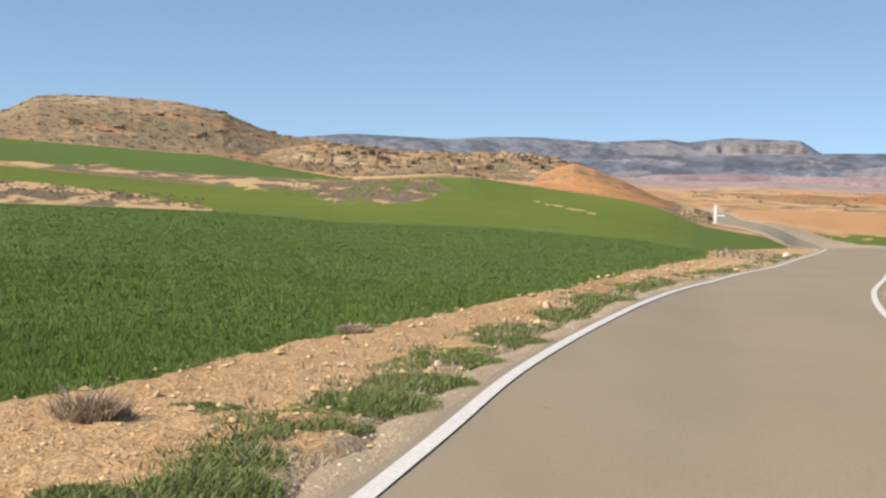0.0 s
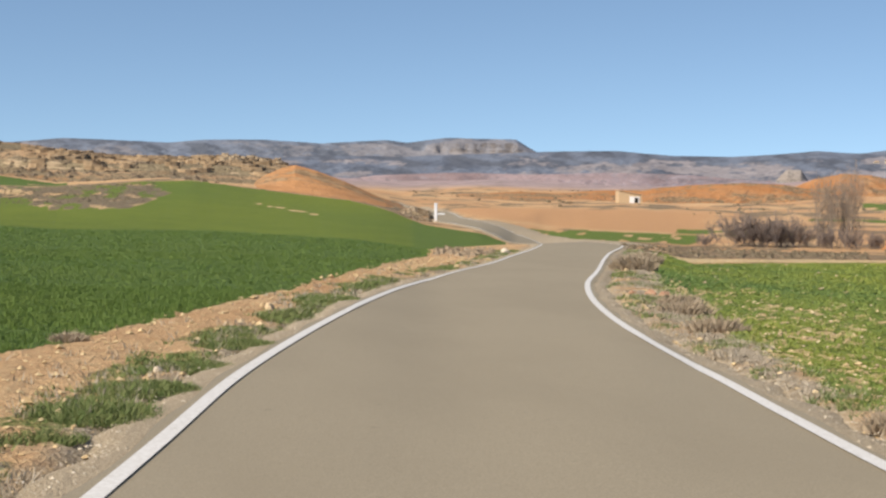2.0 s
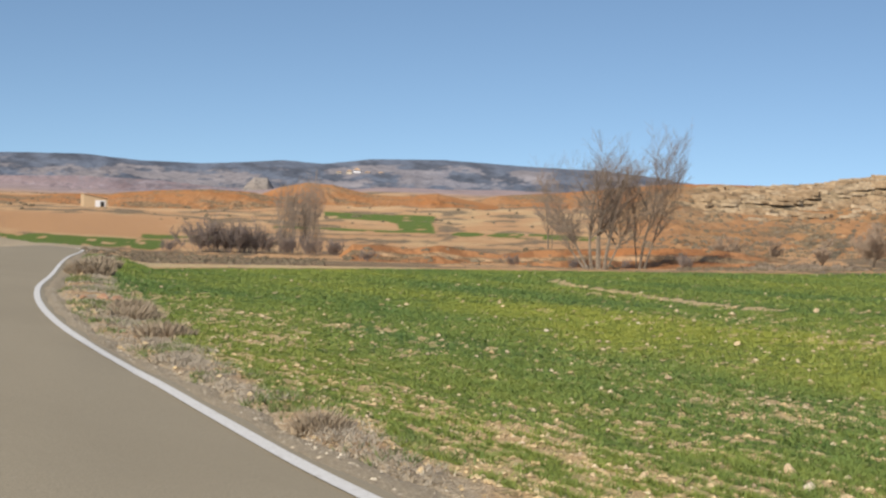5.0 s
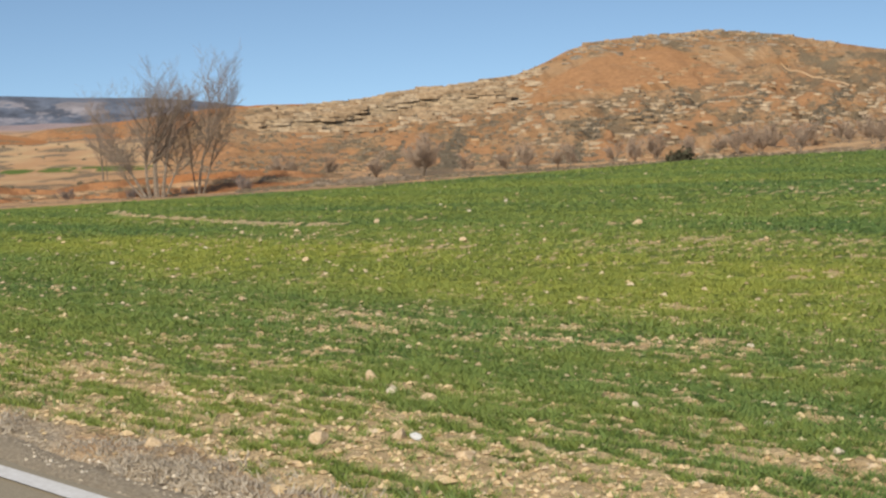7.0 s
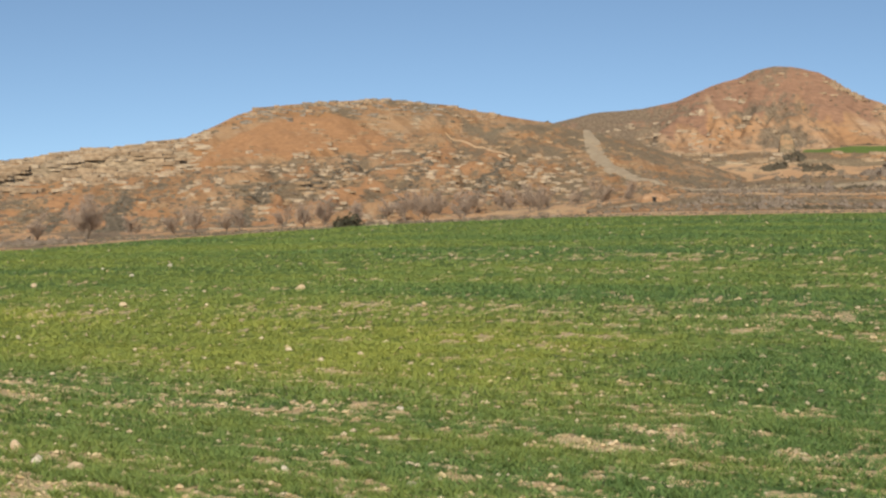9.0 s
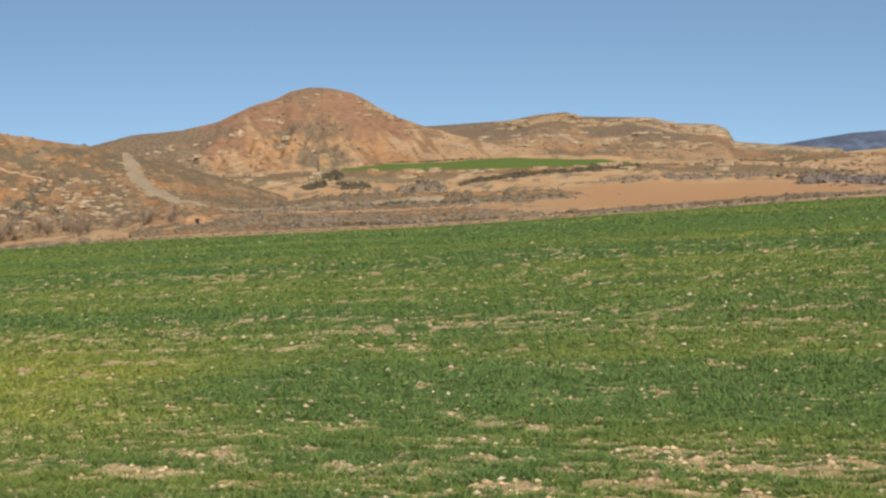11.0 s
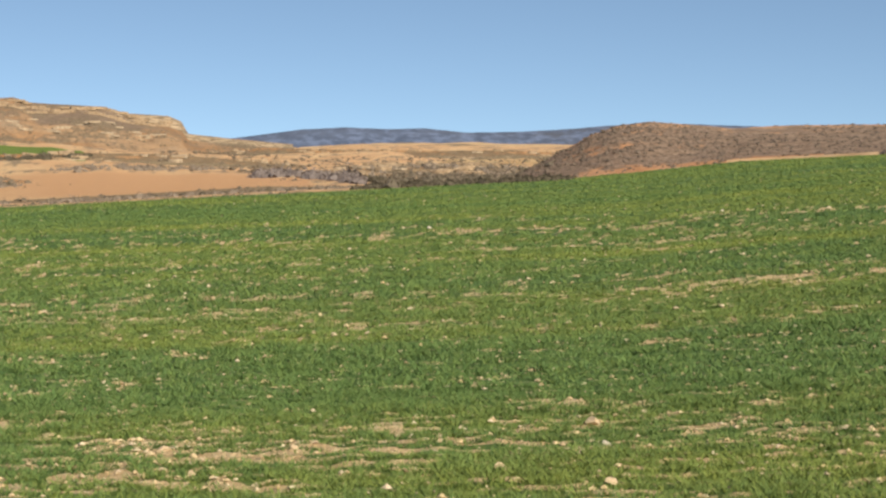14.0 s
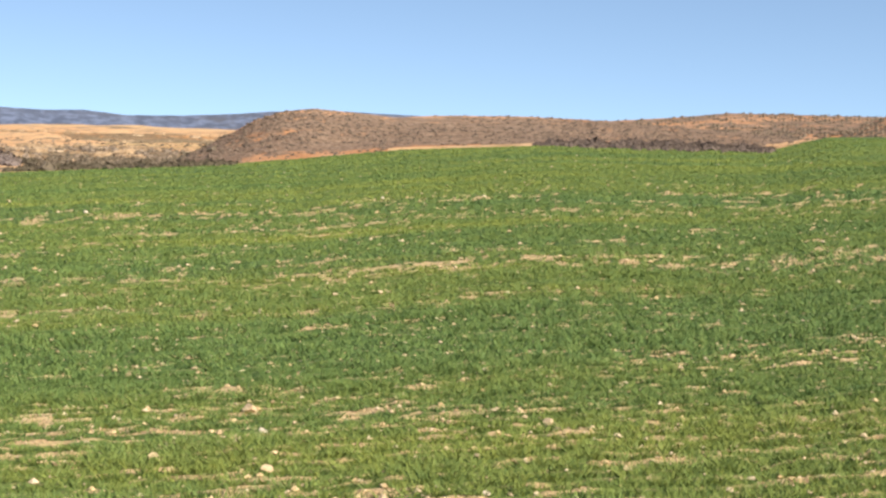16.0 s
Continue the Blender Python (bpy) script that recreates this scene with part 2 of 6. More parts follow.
M_WEED = leaf_material("green_verge_weeds", (0.060, 0.110, 0.026), (0.115, 0.175, 0.048), (0.24, 0.24, 0.10))
M_BARK = simple("grey_bark", (0.125, 0.098, 0.072), (0.26, 0.215, 0.165), 6, 0.95, 0.5, 0.02)
M_TWIG = simple("brown_twigs", (0.19, 0.138, 0.100), (0.29, 0.22, 0.165), 3, 0.95, 0.2, 0.01)
M_GREYTWIG = simple("grey_brown_twigs", (0.25, 0.20, 0.155), (0.36, 0.295, 0.235), 3, 0.95, 0.2, 0.01)
M_BUSH = simple("dry_dark_bush", (0.13, 0.100, 0.070), (0.225, 0.178, 0.126), 2.5, 0.95, 0.3, 0.02, 0.1, 0.5)
M_GREENBUSH = simple("evergreen_bush", (0.045, 0.045, 0.028), (0.095, 0.088, 0.055), 3, 0.9, 0.3, 0.02, 0.1, 0.5)
M_STONE = simple("pale_limestone", (0.43, 0.305, 0.175), (0.60, 0.47, 0.305), 7, 0.9, 0.5, 0.02, 0.2)
M_STONE_WHITE = simple("whitish_limestone", (0.48, 0.40, 0.29), (0.62, 0.55, 0.44), 7, 0.9, 0.5, 0.02, 0.2)
M_CHALK = simple("chalk_white_stone", (0.44, 0.44, 0.42), (0.60, 0.60, 0.58), 7, 0.8, 0.4, 0.02, 0.2)
M_PEBBLE = simple("pale_field_pebbles", (0.47, 0.34, 0.20), (0.68, 0.56, 0.40), 9, 0.9, 0.4, 0.02, 0.2, 0.35)
M_CLOD = simple("clay_clods", (0.47, 0.33, 0.17), (0.66, 0.52, 0.32), 12, 0.95, 0.5, 0.02, 0.1, 0.3)
M_REDROCK = simple("red_clay_rock", (0.29, 0.155, 0.09), (0.40, 0.25, 0.16), 6, 0.9, 0.6, 0.03)
M_PLASTER = simple("sand_plaster", (0.42, 0.31, 0.19), (0.52, 0.40, 0.26), 3, 0.9, 0.3, 0.02)
M_ROOF = simple("weathered_roof", (0.40, 0.26, 0.16), (0.52, 0.37, 0.25), 4, 0.9, 0.4, 0.02)
M_WHITE = simple("white_painted_metal", (0.66, 0.67, 0.68), (0.78, 0.79, 0.80), 3, 0.5, 0.1, 0.005)
# near-black for solid doorway panels: interior shade painted as a colour
M_BLACK = simple("opening_shade_black", (0.02, 0.018, 0.015), (0.035, 0.03, 0.025), 3, 0.9, 0.1, 0.01)

# ---------------------------------------------------------------- arithmetic of the land
EYE_H = 1.7


def lattice(ix, iy, seed):
    h = (ix.astype(np.int64) * 374761393 + iy.astype(np.int64) * 668265263 + seed * 1442695041) & 0xFFFFFFFF
    h = ((h ^ (h >> 13)) * 1274126177) & 0xFFFFFFFF
    return ((h ^ (h >> 16)) & 0xFFFF) / 65535.0


def vnoise(x, y, seed=0):
    """Smooth value noise, 0 to 1."""
    x, y = np.asarray(x, float), np.asarray(y, float)
    ix, iy = np.floor(x), np.floor(y)
    fx, fy = x - ix, y - iy
    fx, fy = fx * fx * (3 - 2 * fx), fy * fy * (3 - 2 * fy)
    a, b = lattice(ix, iy, seed), lattice(ix + 1, iy, seed)
    c, d = lattice(ix, iy + 1, seed), lattice(ix + 1, iy + 1, seed)
    return (a * (1 - fx) + b * fx) * (1 - fy) + (c * (1 - fx) + d * fx) * fy


def fbm(x, y, seed=0, octaves=4):
    s, w, k = 0.0, 0.5, 1.0
    for i in range(octaves):
        s = s + w * vnoise(np.asarray(x) * k + 17.3 * i, np.asarray(y) * k - 9.1 * i, seed + i)
        w, k = w / 2, k * 2.03
    return s / (1 - 0.5 ** octaves)


def step(v, lo, hi):
    u = np.clip((np.asarray(v, float) - lo) / (hi - lo), 0, 1)
    return u * u * (3 - 2 * u)


def polar(bearing, r):
    a = np.radians(bearing)
    return r * np.sin(a), r * np.cos(a)


# the fields round the road: bearing, reach in metres, fall per metre
FIELD = [(-30, 80, -.005), (-17, 71, -.0106), (-9, 77, -.0162), (-4, 79, -.0234), (2, 84, -.0264), (7, 77, -.0301),
         (10, 72, -.0355), (13, 85, -.0349), (16, 85, -.0347), (18, 80, -.0346), (20, 58, -.0384), (28, 59, -.0349),
         (37, 62, -.0322), (45, 67, -.0295), (52, 77, -.0249), (58, 80, -.0192), (65, 86, -.0159), (70, 79, -.0128),
         (78, 80, -.0104), (86, 81, -.0043), (95, 92, .0005), (103, 99, .0065), (106, 118, .0088), (110, 117, .0166),
         (116, 101, .0241), (121, 98, .0228), (124, 100, .023), (126, 140, .0275), (131, 130, .030), (150, 110, .034)]
# the land behind them, ring after ring: bearing, distance, height as an angle from the eye
RING_2 = [(-30, 150, -.4), (-17, 150, -.5), (-9, 155, -1.15), (-6, 160, -1.2), (-4, 170, -1.0), (-1, 185, -.66), (1, 190, -.6), (3.5, 180, -.95),
          (7, 160, -1.38), (7.9, 146, -1.58), (8.6, 134, -1.80), (9.2, 122, -2.06), (9.8, 112, -2.28), (11, 106, -2.48), (12, 104, -2.62), (12.7, 104, -2.82), (13.3, 110, -2.98), (14.5, 118, -3.0), (16, 120, -2.85), (20, 115, -3.05),
          (28, 110, -3.2), (37, 105, -3.2), (45, 150, -2.75), (58, 170, -2.25), (68, 150, -1.75), (78, 150, -1.62), (86, 160, -1.3),
          (95, 170, -.85), (103, 190, -.55), (110, 150, -.05), (117, 150, .5), (124, 150, .45), (131, 190, 1.1), (150, 180, 1.0)]
RING_3 = [(-30, 170, -.25), (-17, 172, -.35), (-9, 175, -.74), (-4, 190, -.88), (0, 215, -.55), (3.5, 215, -.92), (7, 205, -1.38),
          (8.8, 190, -1.7), (9.6, 170, -2.2), (12, 190, -1.95), (14, 215, -1.8), (16, 260, -1.72), (20, 300, -1.85), (28, 300, -2.0),
          (37, 300, -2.0), (45, 300, -1.9), (58, 300, -1.5), (68, 300, -.75), (78, 320, -.72), (86, 330, -.35), (95, 350, -.3),
          (103, 400, -.2), (110, 300, .2), (117, 300, .7), (124, 300, .8), (131, 300, 1.2), (150, 300, 1.0)]
RING_4 = [(-30, 270, .7), (-17, 270, .5), (-9, 265, 0.0), (-4, 235, -.75), (0, 300, -.35), (3.5, 300, -.6), (7, 300, -1.0),
          (9, 400, -1.25), (14, 450, -1.35), (20, 450, -1.38), (28, 500, -1.35), (37, 500, -1.1), (45, 500, -.9), (58, 500, -.5),
          (68, 520, .3), (74, 520, .72), (84, 540, .68), (90, 560, .4), (95, 600, .35), (103, 700, .35), (110, 500, .5),
          (124, 500, 1.2), (131, 450, 1.5), (150, 450, 1.2)]
RING_5 = [(-30, 900, .0), (0, 900, -.3), (9, 1000, -.98), (20, 1000, -.85), (28, 1000, -.68), (37, 1000, -.5), (45, 1000, -.2),
          (68, 1300, .3), (90, 1400, .5), (95, 1500, .68), (103, 1500, .74), (110, 1200, .8), (124, 1200, 1.2), (150, 1000, 1.2)]
RING_6 = [(-30, 4900, -.2), (9, 4900, -.40), (20, 4900, -.40), (37, 4900, -.28), (58, 4900, -.1), (90, 4900, .5), (103, 4900, .55), (150, 4900, .8)]


def ring(table, bearing):
    t = np.array(table, float)
    r = np.interp(bearing, t[:, 0], t[:, 1], period=360)
    e = np.interp(bearing, t[:, 0], t[:, 2], period=360)
    return r, EYE_H + r * np.tan(np.radians(e))


def knots(bearing):
    t = np.array(FIELD, float)
    r1 = np.interp(bearing, t[:, 0], t[:, 1], period=360)
    s1 = np.interp(bearing, t[:, 0], t[:, 2], period=360)
    out = [(0 * r1 + 0.3, 0 * r1), (0 * r1 + 4.0, 0 * r1), (r1, s1 * (r1 - 4))]
    for table in (RING_2, RING_3, RING_4, RING_5, RING_6):
        out.append(ring(table, bearing))
    return out


def land(x, y):
    """Height of the smooth land."""
    x, y = np.asarray(x, float), np.asarray(y, float)
    r, b = np.hypot(x, y), np.degrees(np.arctan2(x, y))
    ks = knots(b)
    z = np.zeros_like(r)
    for (ra, za), (rb, zb) in zip(ks, ks[1:]):
        u = np.clip((r - ra) / np.maximum(rb - ra, 0.01), 0, 1)
        z = np.where(r >= ra, za + (zb - za) * u, z)
    return z


def reach(x, y):
    t = np.array(FIELD, float)
    return np.interp(np.degrees(np.arctan2(x, y)), t[:, 0], t[:, 1], period=360)


# the painted lines of the road, left and right (x, y)
LINE_L = [(-13.90, -60), (-6.90, -30), (-3.10, -8), (-1.88, 0), (-0.57, 7.6), (-0.17, 9.75), (0.43, 13.1), (1.28, 17), (2.56, 22.3), (5.02, 31.7), (8.37, 42.3), (10.07, 46.9), (13.37, 57.2), (18.70, 74.2), (21.40, 84), (22.76, 92), (23.60, 105), (24.60, 120), (27.20, 149), (31.00, 180), (36.00, 215), (38.00, 245)]
LINE_R = [(-9.06, -60), (-2.06, -30), (1.89, -8), (3.22, 0), (3.97, 5.9), (4.25, 8.2), (4.69, 10.8), (5.30, 14.2), (5.88, 18), (7.12, 24.1), (9.46, 33), (11.94, 40.6), (16.84, 55.9), (18.40, 60.6), (25.60, 82), (27.80, 92), (28.40, 105), (29.20, 120), (31.40, 149), (35.80, 180), (41.00, 215), (43.50, 245)]


def smooth_line(points, step_m=0.5):
    """A rounded path through the points."""
    p = np.array(points, float)
    t = np.concatenate([[0], np.cumsum(np.hypot(*np.diff(p, axis=0).T))])
    m = np.gradient(p, t, axis=0)
    s = np.arange(0, t[-1], step_m)
    i = np.clip(np.searchsorted(t, s, side="right") - 1, 0, len(t) - 2)
    h = (t[i + 1] - t[i])[:, None]
    u = ((s - t[i])[:, None]) / h
    return ((1 + 2 * u) * (1 - u) ** 2 * p[i] + u * (1 - u) ** 2 * h * m[i] + u * u * (3 - 2 * u) * p[i + 1] + u * u * (u - 1) * h * m[i + 1])


PATH_L, PATH_R = smooth_line(LINE_L), smooth_line(LINE_R)


def line_x(path, y):
    return np.interp(y, path[:, 1], path[:, 0])


def field_x_right(y):
    """Where the field on the right of the road begins."""
    edge = np.array([(4.2, -40), (4.3, -6), (4.5, 3), (4.7, 5.2), (5.05, 6.8), (5.3, 9), (5.75, 11.5), (6.6, 15.5), (7.7, 20), (9.1, 26.5), (12, 35.8), (18.2, 54), (30, 90)])
    return np.interp(y, edge[:, 1], edge[:, 0])


def field_x_left(y):
    edge = np.array([(-12, -40), (-6.4, 0), (-4.1, 7), (-3.3, 10.3), (-2.8, 11.6), (-1.8, 15.2), (0, 21.2), (2.2, 28.5), (6, 43), (10.4, 59.5), (13, 73), (15, 90)])
    return np.interp(y, edge[:, 1], edge[:, 0])


def on_road(x, y, wider=0.0):
    """1 on the asphalt and its shoulders, 0 off it."""
    xl, xr = line_x(PATH_L, y) - 0.35 - wider, line_x(PATH_R, y) + 0.35 + wider
    inside = np.minimum(x - xl, xr - x)
    return step(inside, -0.35, 0.0) * (y < 244)


ROW, SKEW = 0.18, 0.12  # metres between drill rows, and their slant


def crop_state(x, y):
    """Cover and tone of the crop on the two fields by the road, and what lies bare."""
    r, b = np.hypot(x, y), np.degrees(np.arctan2(x, y))
    lim = reach(x, y)
    inner = r <= lim * 1.0003
    right = inner * (x > field_x_right(y) + 0.25 * (vnoise(x * 2.2, y * 2.2, 5) - 0.5)) * (b > 15.5) * (b < 200)
    left = inner * (x < field_x_left(y) + 0.3 * (vnoise(x * 2, y * 2, 6) - 0.5)) * ((b < 14) | (b > 200)) * (y > -30)
    # drill rows run along the road; thin places are drawn out with them
    u, v = x - SKEW * y, y
    streak = fbm(u * 1.3, v * 0.14, 11, 4)
    clump = fbm(u * 4.6, v * 0.85, 21, 3)
    tiny = vnoise(u * 10, v * 2.8, 31)
    crumb = vnoise(u * 24, v * 9, 32)
    row = 0.5 + 0.5 * np.cos(u * 2 * np.pi / ROW) * step(r, 30, 14)
    bell = lambda c, w: np.exp(-((u + 0.5 * (vnoise(v * 0.12, u * 0, 53) - 0.5) - c) / w) ** 2)
    bare_belt = (0.86 - 0.5 * step(b, 90, 100) - 0.5 * step(b, 44, 32)) * bell(8.5, 0.8) + 0.45 * bell(17.5, 1.0) * step(b, 48, 58) + 0.28 * bell(32, 6.0) * step(b, 50, 70) + 1.5 * step(x - field_x_right(y), 2.8, 0.3) * step(y, 1, 4) * (1 - 0.7 * step(y, 7, 12)) - 0.5 * bell(12.2, 1.8) - 0.3 * bell(23, 3)
    thin = streak * 0.24 - 0.035 * step(b, 44, 30) - 0.012 * step(b, 88, 100) + clump * 0.24 + tiny * 0.27 + crumb * 0.25 + bare_belt * 0.145 - 0.09 * (row - 0.5)
    cover_r = 0.97 - 0.90 * step(thin, 0.555, 0.635)
    cover_r = np.where(r > 24, cover_r + (0.95 - cover_r) * 0.68 * step(r, 22, 60), cover_r)
    cover_l = 0.97 - 0.25 * step(clump, 0.68, 0.8) * step(x - field_x_left(y), -1.2, 0.1)
    yellow = step(np.abs(u - 12.4 - 1.2 * (vnoise(u * 0.1, v * 0.07, 61) - 0.5)), 4.2, 1.0) * step(b, 26, 40) * step(b, 76, 62)
    yellow2 = step(np.abs(b - 24), 5, 2) * step(r, 12, 24) * step(r, 60, 40)
    dark_belt = step(np.abs(u - 12.6), 1.8, 0.6) * step(b, 60, 74)
    # the last term lightens far crop, a little haze painted into its tone
    tone_r = np.clip(0.24 + 0.10 * step(b, 84, 66) + 1.1 * (fbm(u * 0.35, v * 0.06, 71, 3) - 0.5) + 0.45 * (fbm(u * 1.9, v * 0.16, 76, 3) - 0.5) + 0.92 * yellow * (0.5 + fbm(x * 0.5, y * 0.5, 73, 3)) + 0.2 * yellow2 - 0.35 * dark_belt
                     + 0.15 * step(r, 16, 8) * step(b, 80, 60) + 0.20 * step(r, 11, 7) * step(b, 76, 92) - 0.04 * step(b, 82, 100) + 0.03 * step(b, 34, 24) - 0.10 * step(np.abs(b - 72), 16, 6) + 0.06 * step(r, 30, 70) * step(b, 74, 88), 0, 1)
    tone_l = np.clip(0.28 + 0.35 * (fbm(x * 0.3, y * 0.3, 72, 3) - 0.5), 0, 1)
    # the bare path that crosses the field
    p = np.array([(29, 41), (26.3, 36.2), (25, 32.2), (22.6, 25.8), (22.6, 23.2), (24.2, 22.5)])
    px_ = np.interp(y, p[::-1, 1], p[::-1, 0])
    path = step(np.abs(x - px_), 0.42, 0.22) * (y > 22.3) * (y < 41) * step(tiny, 0.05, 0.35)
    cover = np.where(right, cover_r * (1 - path), np.where(left, cover_l, 0.0))
    tone = np.where(right, tone_r, tone_l)
    return cover, tone, right, left


# ---------------------------------------------------------------- mesh helpers
def mesh_from(name, verts, faces, mats, attrs=None, mat_index=None, smooth=False):
    """A mesh from arrays: faces all of one size."""
    me = bpy.data.meshes.new(name)
    verts, faces = np.asarray(verts, np.float32), np.asarray(faces, np.int32)
    k = faces.shape[1]
    me.vertices.add(len(verts))
    me.vertices.foreach_set("co", verts.ravel())
    me.loops.add(faces.size)
    me.loops.foreach_set("vertex_index", faces.ravel())
    me.polygons.add(len(faces))
    me.polygons.foreach_set("loop_start", np.arange(0, faces.size, k, dtype=np.int32))
    me.polygons.foreach_set("loop_total", np.full(len(faces), k, np.int32))
    me.polygons.foreach_set("use_smooth", np.full(len(faces), bool(smooth)))
    for m in (mats if isinstance(mats, (list, tuple)) else [mats]):
        me.materials.append(m)
    if mat_index is not None:
        me.polygons.foreach_set("material_index", np.asarray(mat_index, np.int32))
    for key, val in (attrs or {}).items():
        val = np.asarray(val, np.float32)
        wide = val.ndim > 1 and val.shape[-1] == 3 and key == "bed"
        at = me.attributes.new(key, "FLOAT_VECTOR" if wide else "FLOAT", "POINT")
        at.data.foreach_set("vector" if wide else "value", val.ravel())
    me.update(calc_edges=True)
    return me


def grid_faces(nu, nv, wrap=False):
    """Quads of a grid of nu columns by nv rows."""
    i, j = np.meshgrid(np.arange(nu if wrap else nu - 1), np.arange(nv - 1), indexing="ij")
    i2 = (i + 1) % nu
    return np.stack([i * nv + j, i * nv + j + 1, i2 * nv + j + 1, i2 * nv + j], -1).reshape(-1, 4)


def part(name, bm, material, parent, label="", smooth=False):
    """Links a bmesh as one mesh object under a thing or a part."""
    me = bpy.data.meshes.new(name)
    bm.to_mesh(me)
    bm.free()
    me.materials.append(material)
    if smooth:
        me.polygons.foreach_set("use_smooth", [True] * len(me.polygons))
    ob = new(name, me)
    ob.parent = parent
    return tagged(ob, label)


def box(sx, sy, sz, at=(0, 0, 0), bevel=0.0):
    bm = bmesh.new()
    bmesh.ops.create_cube(bm, size=1, matrix=Matrix.Translation(at) @ Matrix.Diagonal((sx, sy, sz, 1)))
    if bevel:
        bmesh.ops.bevel(bm, geom=bm.edges[:], offset=bevel, segments=2, affect="EDGES")
    return bm


# ---------------------------------------------------------------- the ground, one sheet to the horizon
def patch(b, r, b0, b1, r0, r1, soft=0.02, seed=0):
    """1 inside a stretch of bearings and distances, with a ragged edge."""
    w = 0.6 * (vnoise(b * 0.7, np.log(r) * 9, seed) - 0.5)
    return step(b + w, b0 - 0.15, b0 + 0.15) * step(b + w, b1 + 0.15, b1 - 0.15) * step(r * (1 + 0.05 * w), r0 * (1 - soft), r0 * (1 + soft)) * step(r * (1 + 0.05 * w), r1 * (1 + soft), r1 * (1 - soft))


def build_ground():
    bearing = np.concatenate([np.arange(-26, 131.5, 0.18), np.arange(133, 334, 3.0)])
    ks = knots(bearing)
    rows = []
    # dense where the eye looks down on the fields
    near = np.concatenate([np.linspace(1.38, 0.29, 14, endpoint=False), np.linspace(0.29, 0.0, 215) ** 1.0])
    r_edge = ks[2][0]
    lo = np.arctan(EYE_H / r_edge)
    for ang in near[:14]:
        rows.append(0 * r_edge + EYE_H / np.tan(ang))
    for u in np.linspace(0, 1, 215):
        rows.append(EYE_H / np.tan(0.29 + (lo - 0.29) * u))
    for (ra, _), (rb, _), n in zip(ks[2:], ks[3:], (26, 18, 26, 26, 14)):
        for k in range(1, n + 1):
            rows.append(ra * (rb / ra) ** (k / n))
    r = np.stack(rows, 1)
    b = np.repeat(bearing[:, None], r.shape[1], 1)
    x, y = polar(b, r)
    z = land(x, y)
    cover, tone, right, left = crop_state(x, y)
    cover = cover * np.where(right, 0.70 + 0.30 * step(r, 14, 45), 1.0)
    road = on_road(x, y)
    r1 = reach(x, y)
    out = r > r1 * 1.0005
    # relief: clods near by, gullies and swells far off
    z = z + (1 - road) * (step(r, 90, 40) * (0.035 * (fbm(x * 1.7, y * 1.7, 3, 3) - 0.5) + 0.055 * (fbm(x * 5.5, y * 5.5, 4, 2) - 0.5)))
    swell = step(r, 120, 420) * np.minimum(r, 2500) * 0.010 * (fbm(x / (0.10 * r + 10), y / (0.10 * r + 10), 8, 4) - 0.5)
    swell = swell * np.where((b > 66) & (b < 104), 1.3, 1.0)
    z = z + swell - 0.10 * road
    scrub, pale, gravel = np.zeros_like(x), np.zeros_like(x), np.zeros_like(x)
    # verges of the road
    xl, xr = line_x(PATH_L, y), line_x(PATH_R, y)
    off = np.maximum(np.maximum(xl - x, x - xr), 0) * (y < 250)
    near_road = (y > -60) & (r < 250)
    gravel = np.where(near_road, step(off + 0.5 * (vnoise(x * 1.3, y * 1.3, 14) - 0.5), 0.95, 0.55), 0)
    strip_r = np.where((~right.astype(bool)) & (x > xr) & (r < r1), 1.0, 0.0)
    scrub = scrub + strip_r * step(off, 0.45, 0.9) * 0.45
    verge_l = np.where((~left.astype(bool)) & (x < xl) & (r < r1), 1.0, 0.0)
    cover = cover + verge_l * 0.55 * step(np.abs(off - 1.0 - 0.5 * (vnoise(x * 0.5, y * 0.5, 15) - 0.5)), 0.5, 0.2) * step(vnoise(x * 0.9, y * 0.9, 16), 0.35, 0.6)
    cover = cover + strip_r * 0.5 * step(vnoise(x * 0.7, y * 0.7, 17), 0.5, 0.7) * step(off, 0.6, 1.0)
    tone = np.where(strip_r > 0, 0.35, tone)
    # the slope of small terraced fields
    k2, k3, k4 = ks[3][0][:, None], ks[4][0][:, None], ks[5][0][:, None]
    lslope = (b < 9.4)
    mid_field = out & (r < k2) & lslope
    strip1 = (((r - r1) / np.maximum(k2 - r1, 1) + 0.12 * (vnoise(x * 0.25, y * 0.1, 34) - 0.5)) < 0.40 * np.clip((-8.8 - b) / 5.5, 0, 1) ** 0.7) * 1.0 * mid_field * (b < -9.0)
    cover = np.where(mid_field, 0.95 * (1 - strip1), cover)
    tone = np.where(mid_field, 0.80 + 0.9 * (fbm(x * 0.05, y * 0.02, 18, 4) - 0.5), tone)
    scrub = np.where(mid_field, strip1 * (0.5 + 0.6 * vnoise(x * 0.3, y * 0.1, 30)), scrub)
    terrace = (r >= k2) & (r < k3) & lslope
    scrub = np.where(terrace, 0.35 + 0.7 * fbm(x * 0.2, y * 0.08, 29, 3), scrub)
    upper = (r >= k3) & (r < k4) & (b < -3.6)
    cover = np.where(upper, 0.97, cover)
    tone = np.where(upper, 0.34, tone)
    rise = np.degrees(np.arctan2(z - EYE_H, r))
    low = np.interp(b, [-6.7, -4.3, -1.5, .3], [-1.3, -1.65, -1.66, -1.12])
    high = np.interp(b, [-6.7, -3.6, -.6, .3], [-.98, -.88, -.86, -1.1])
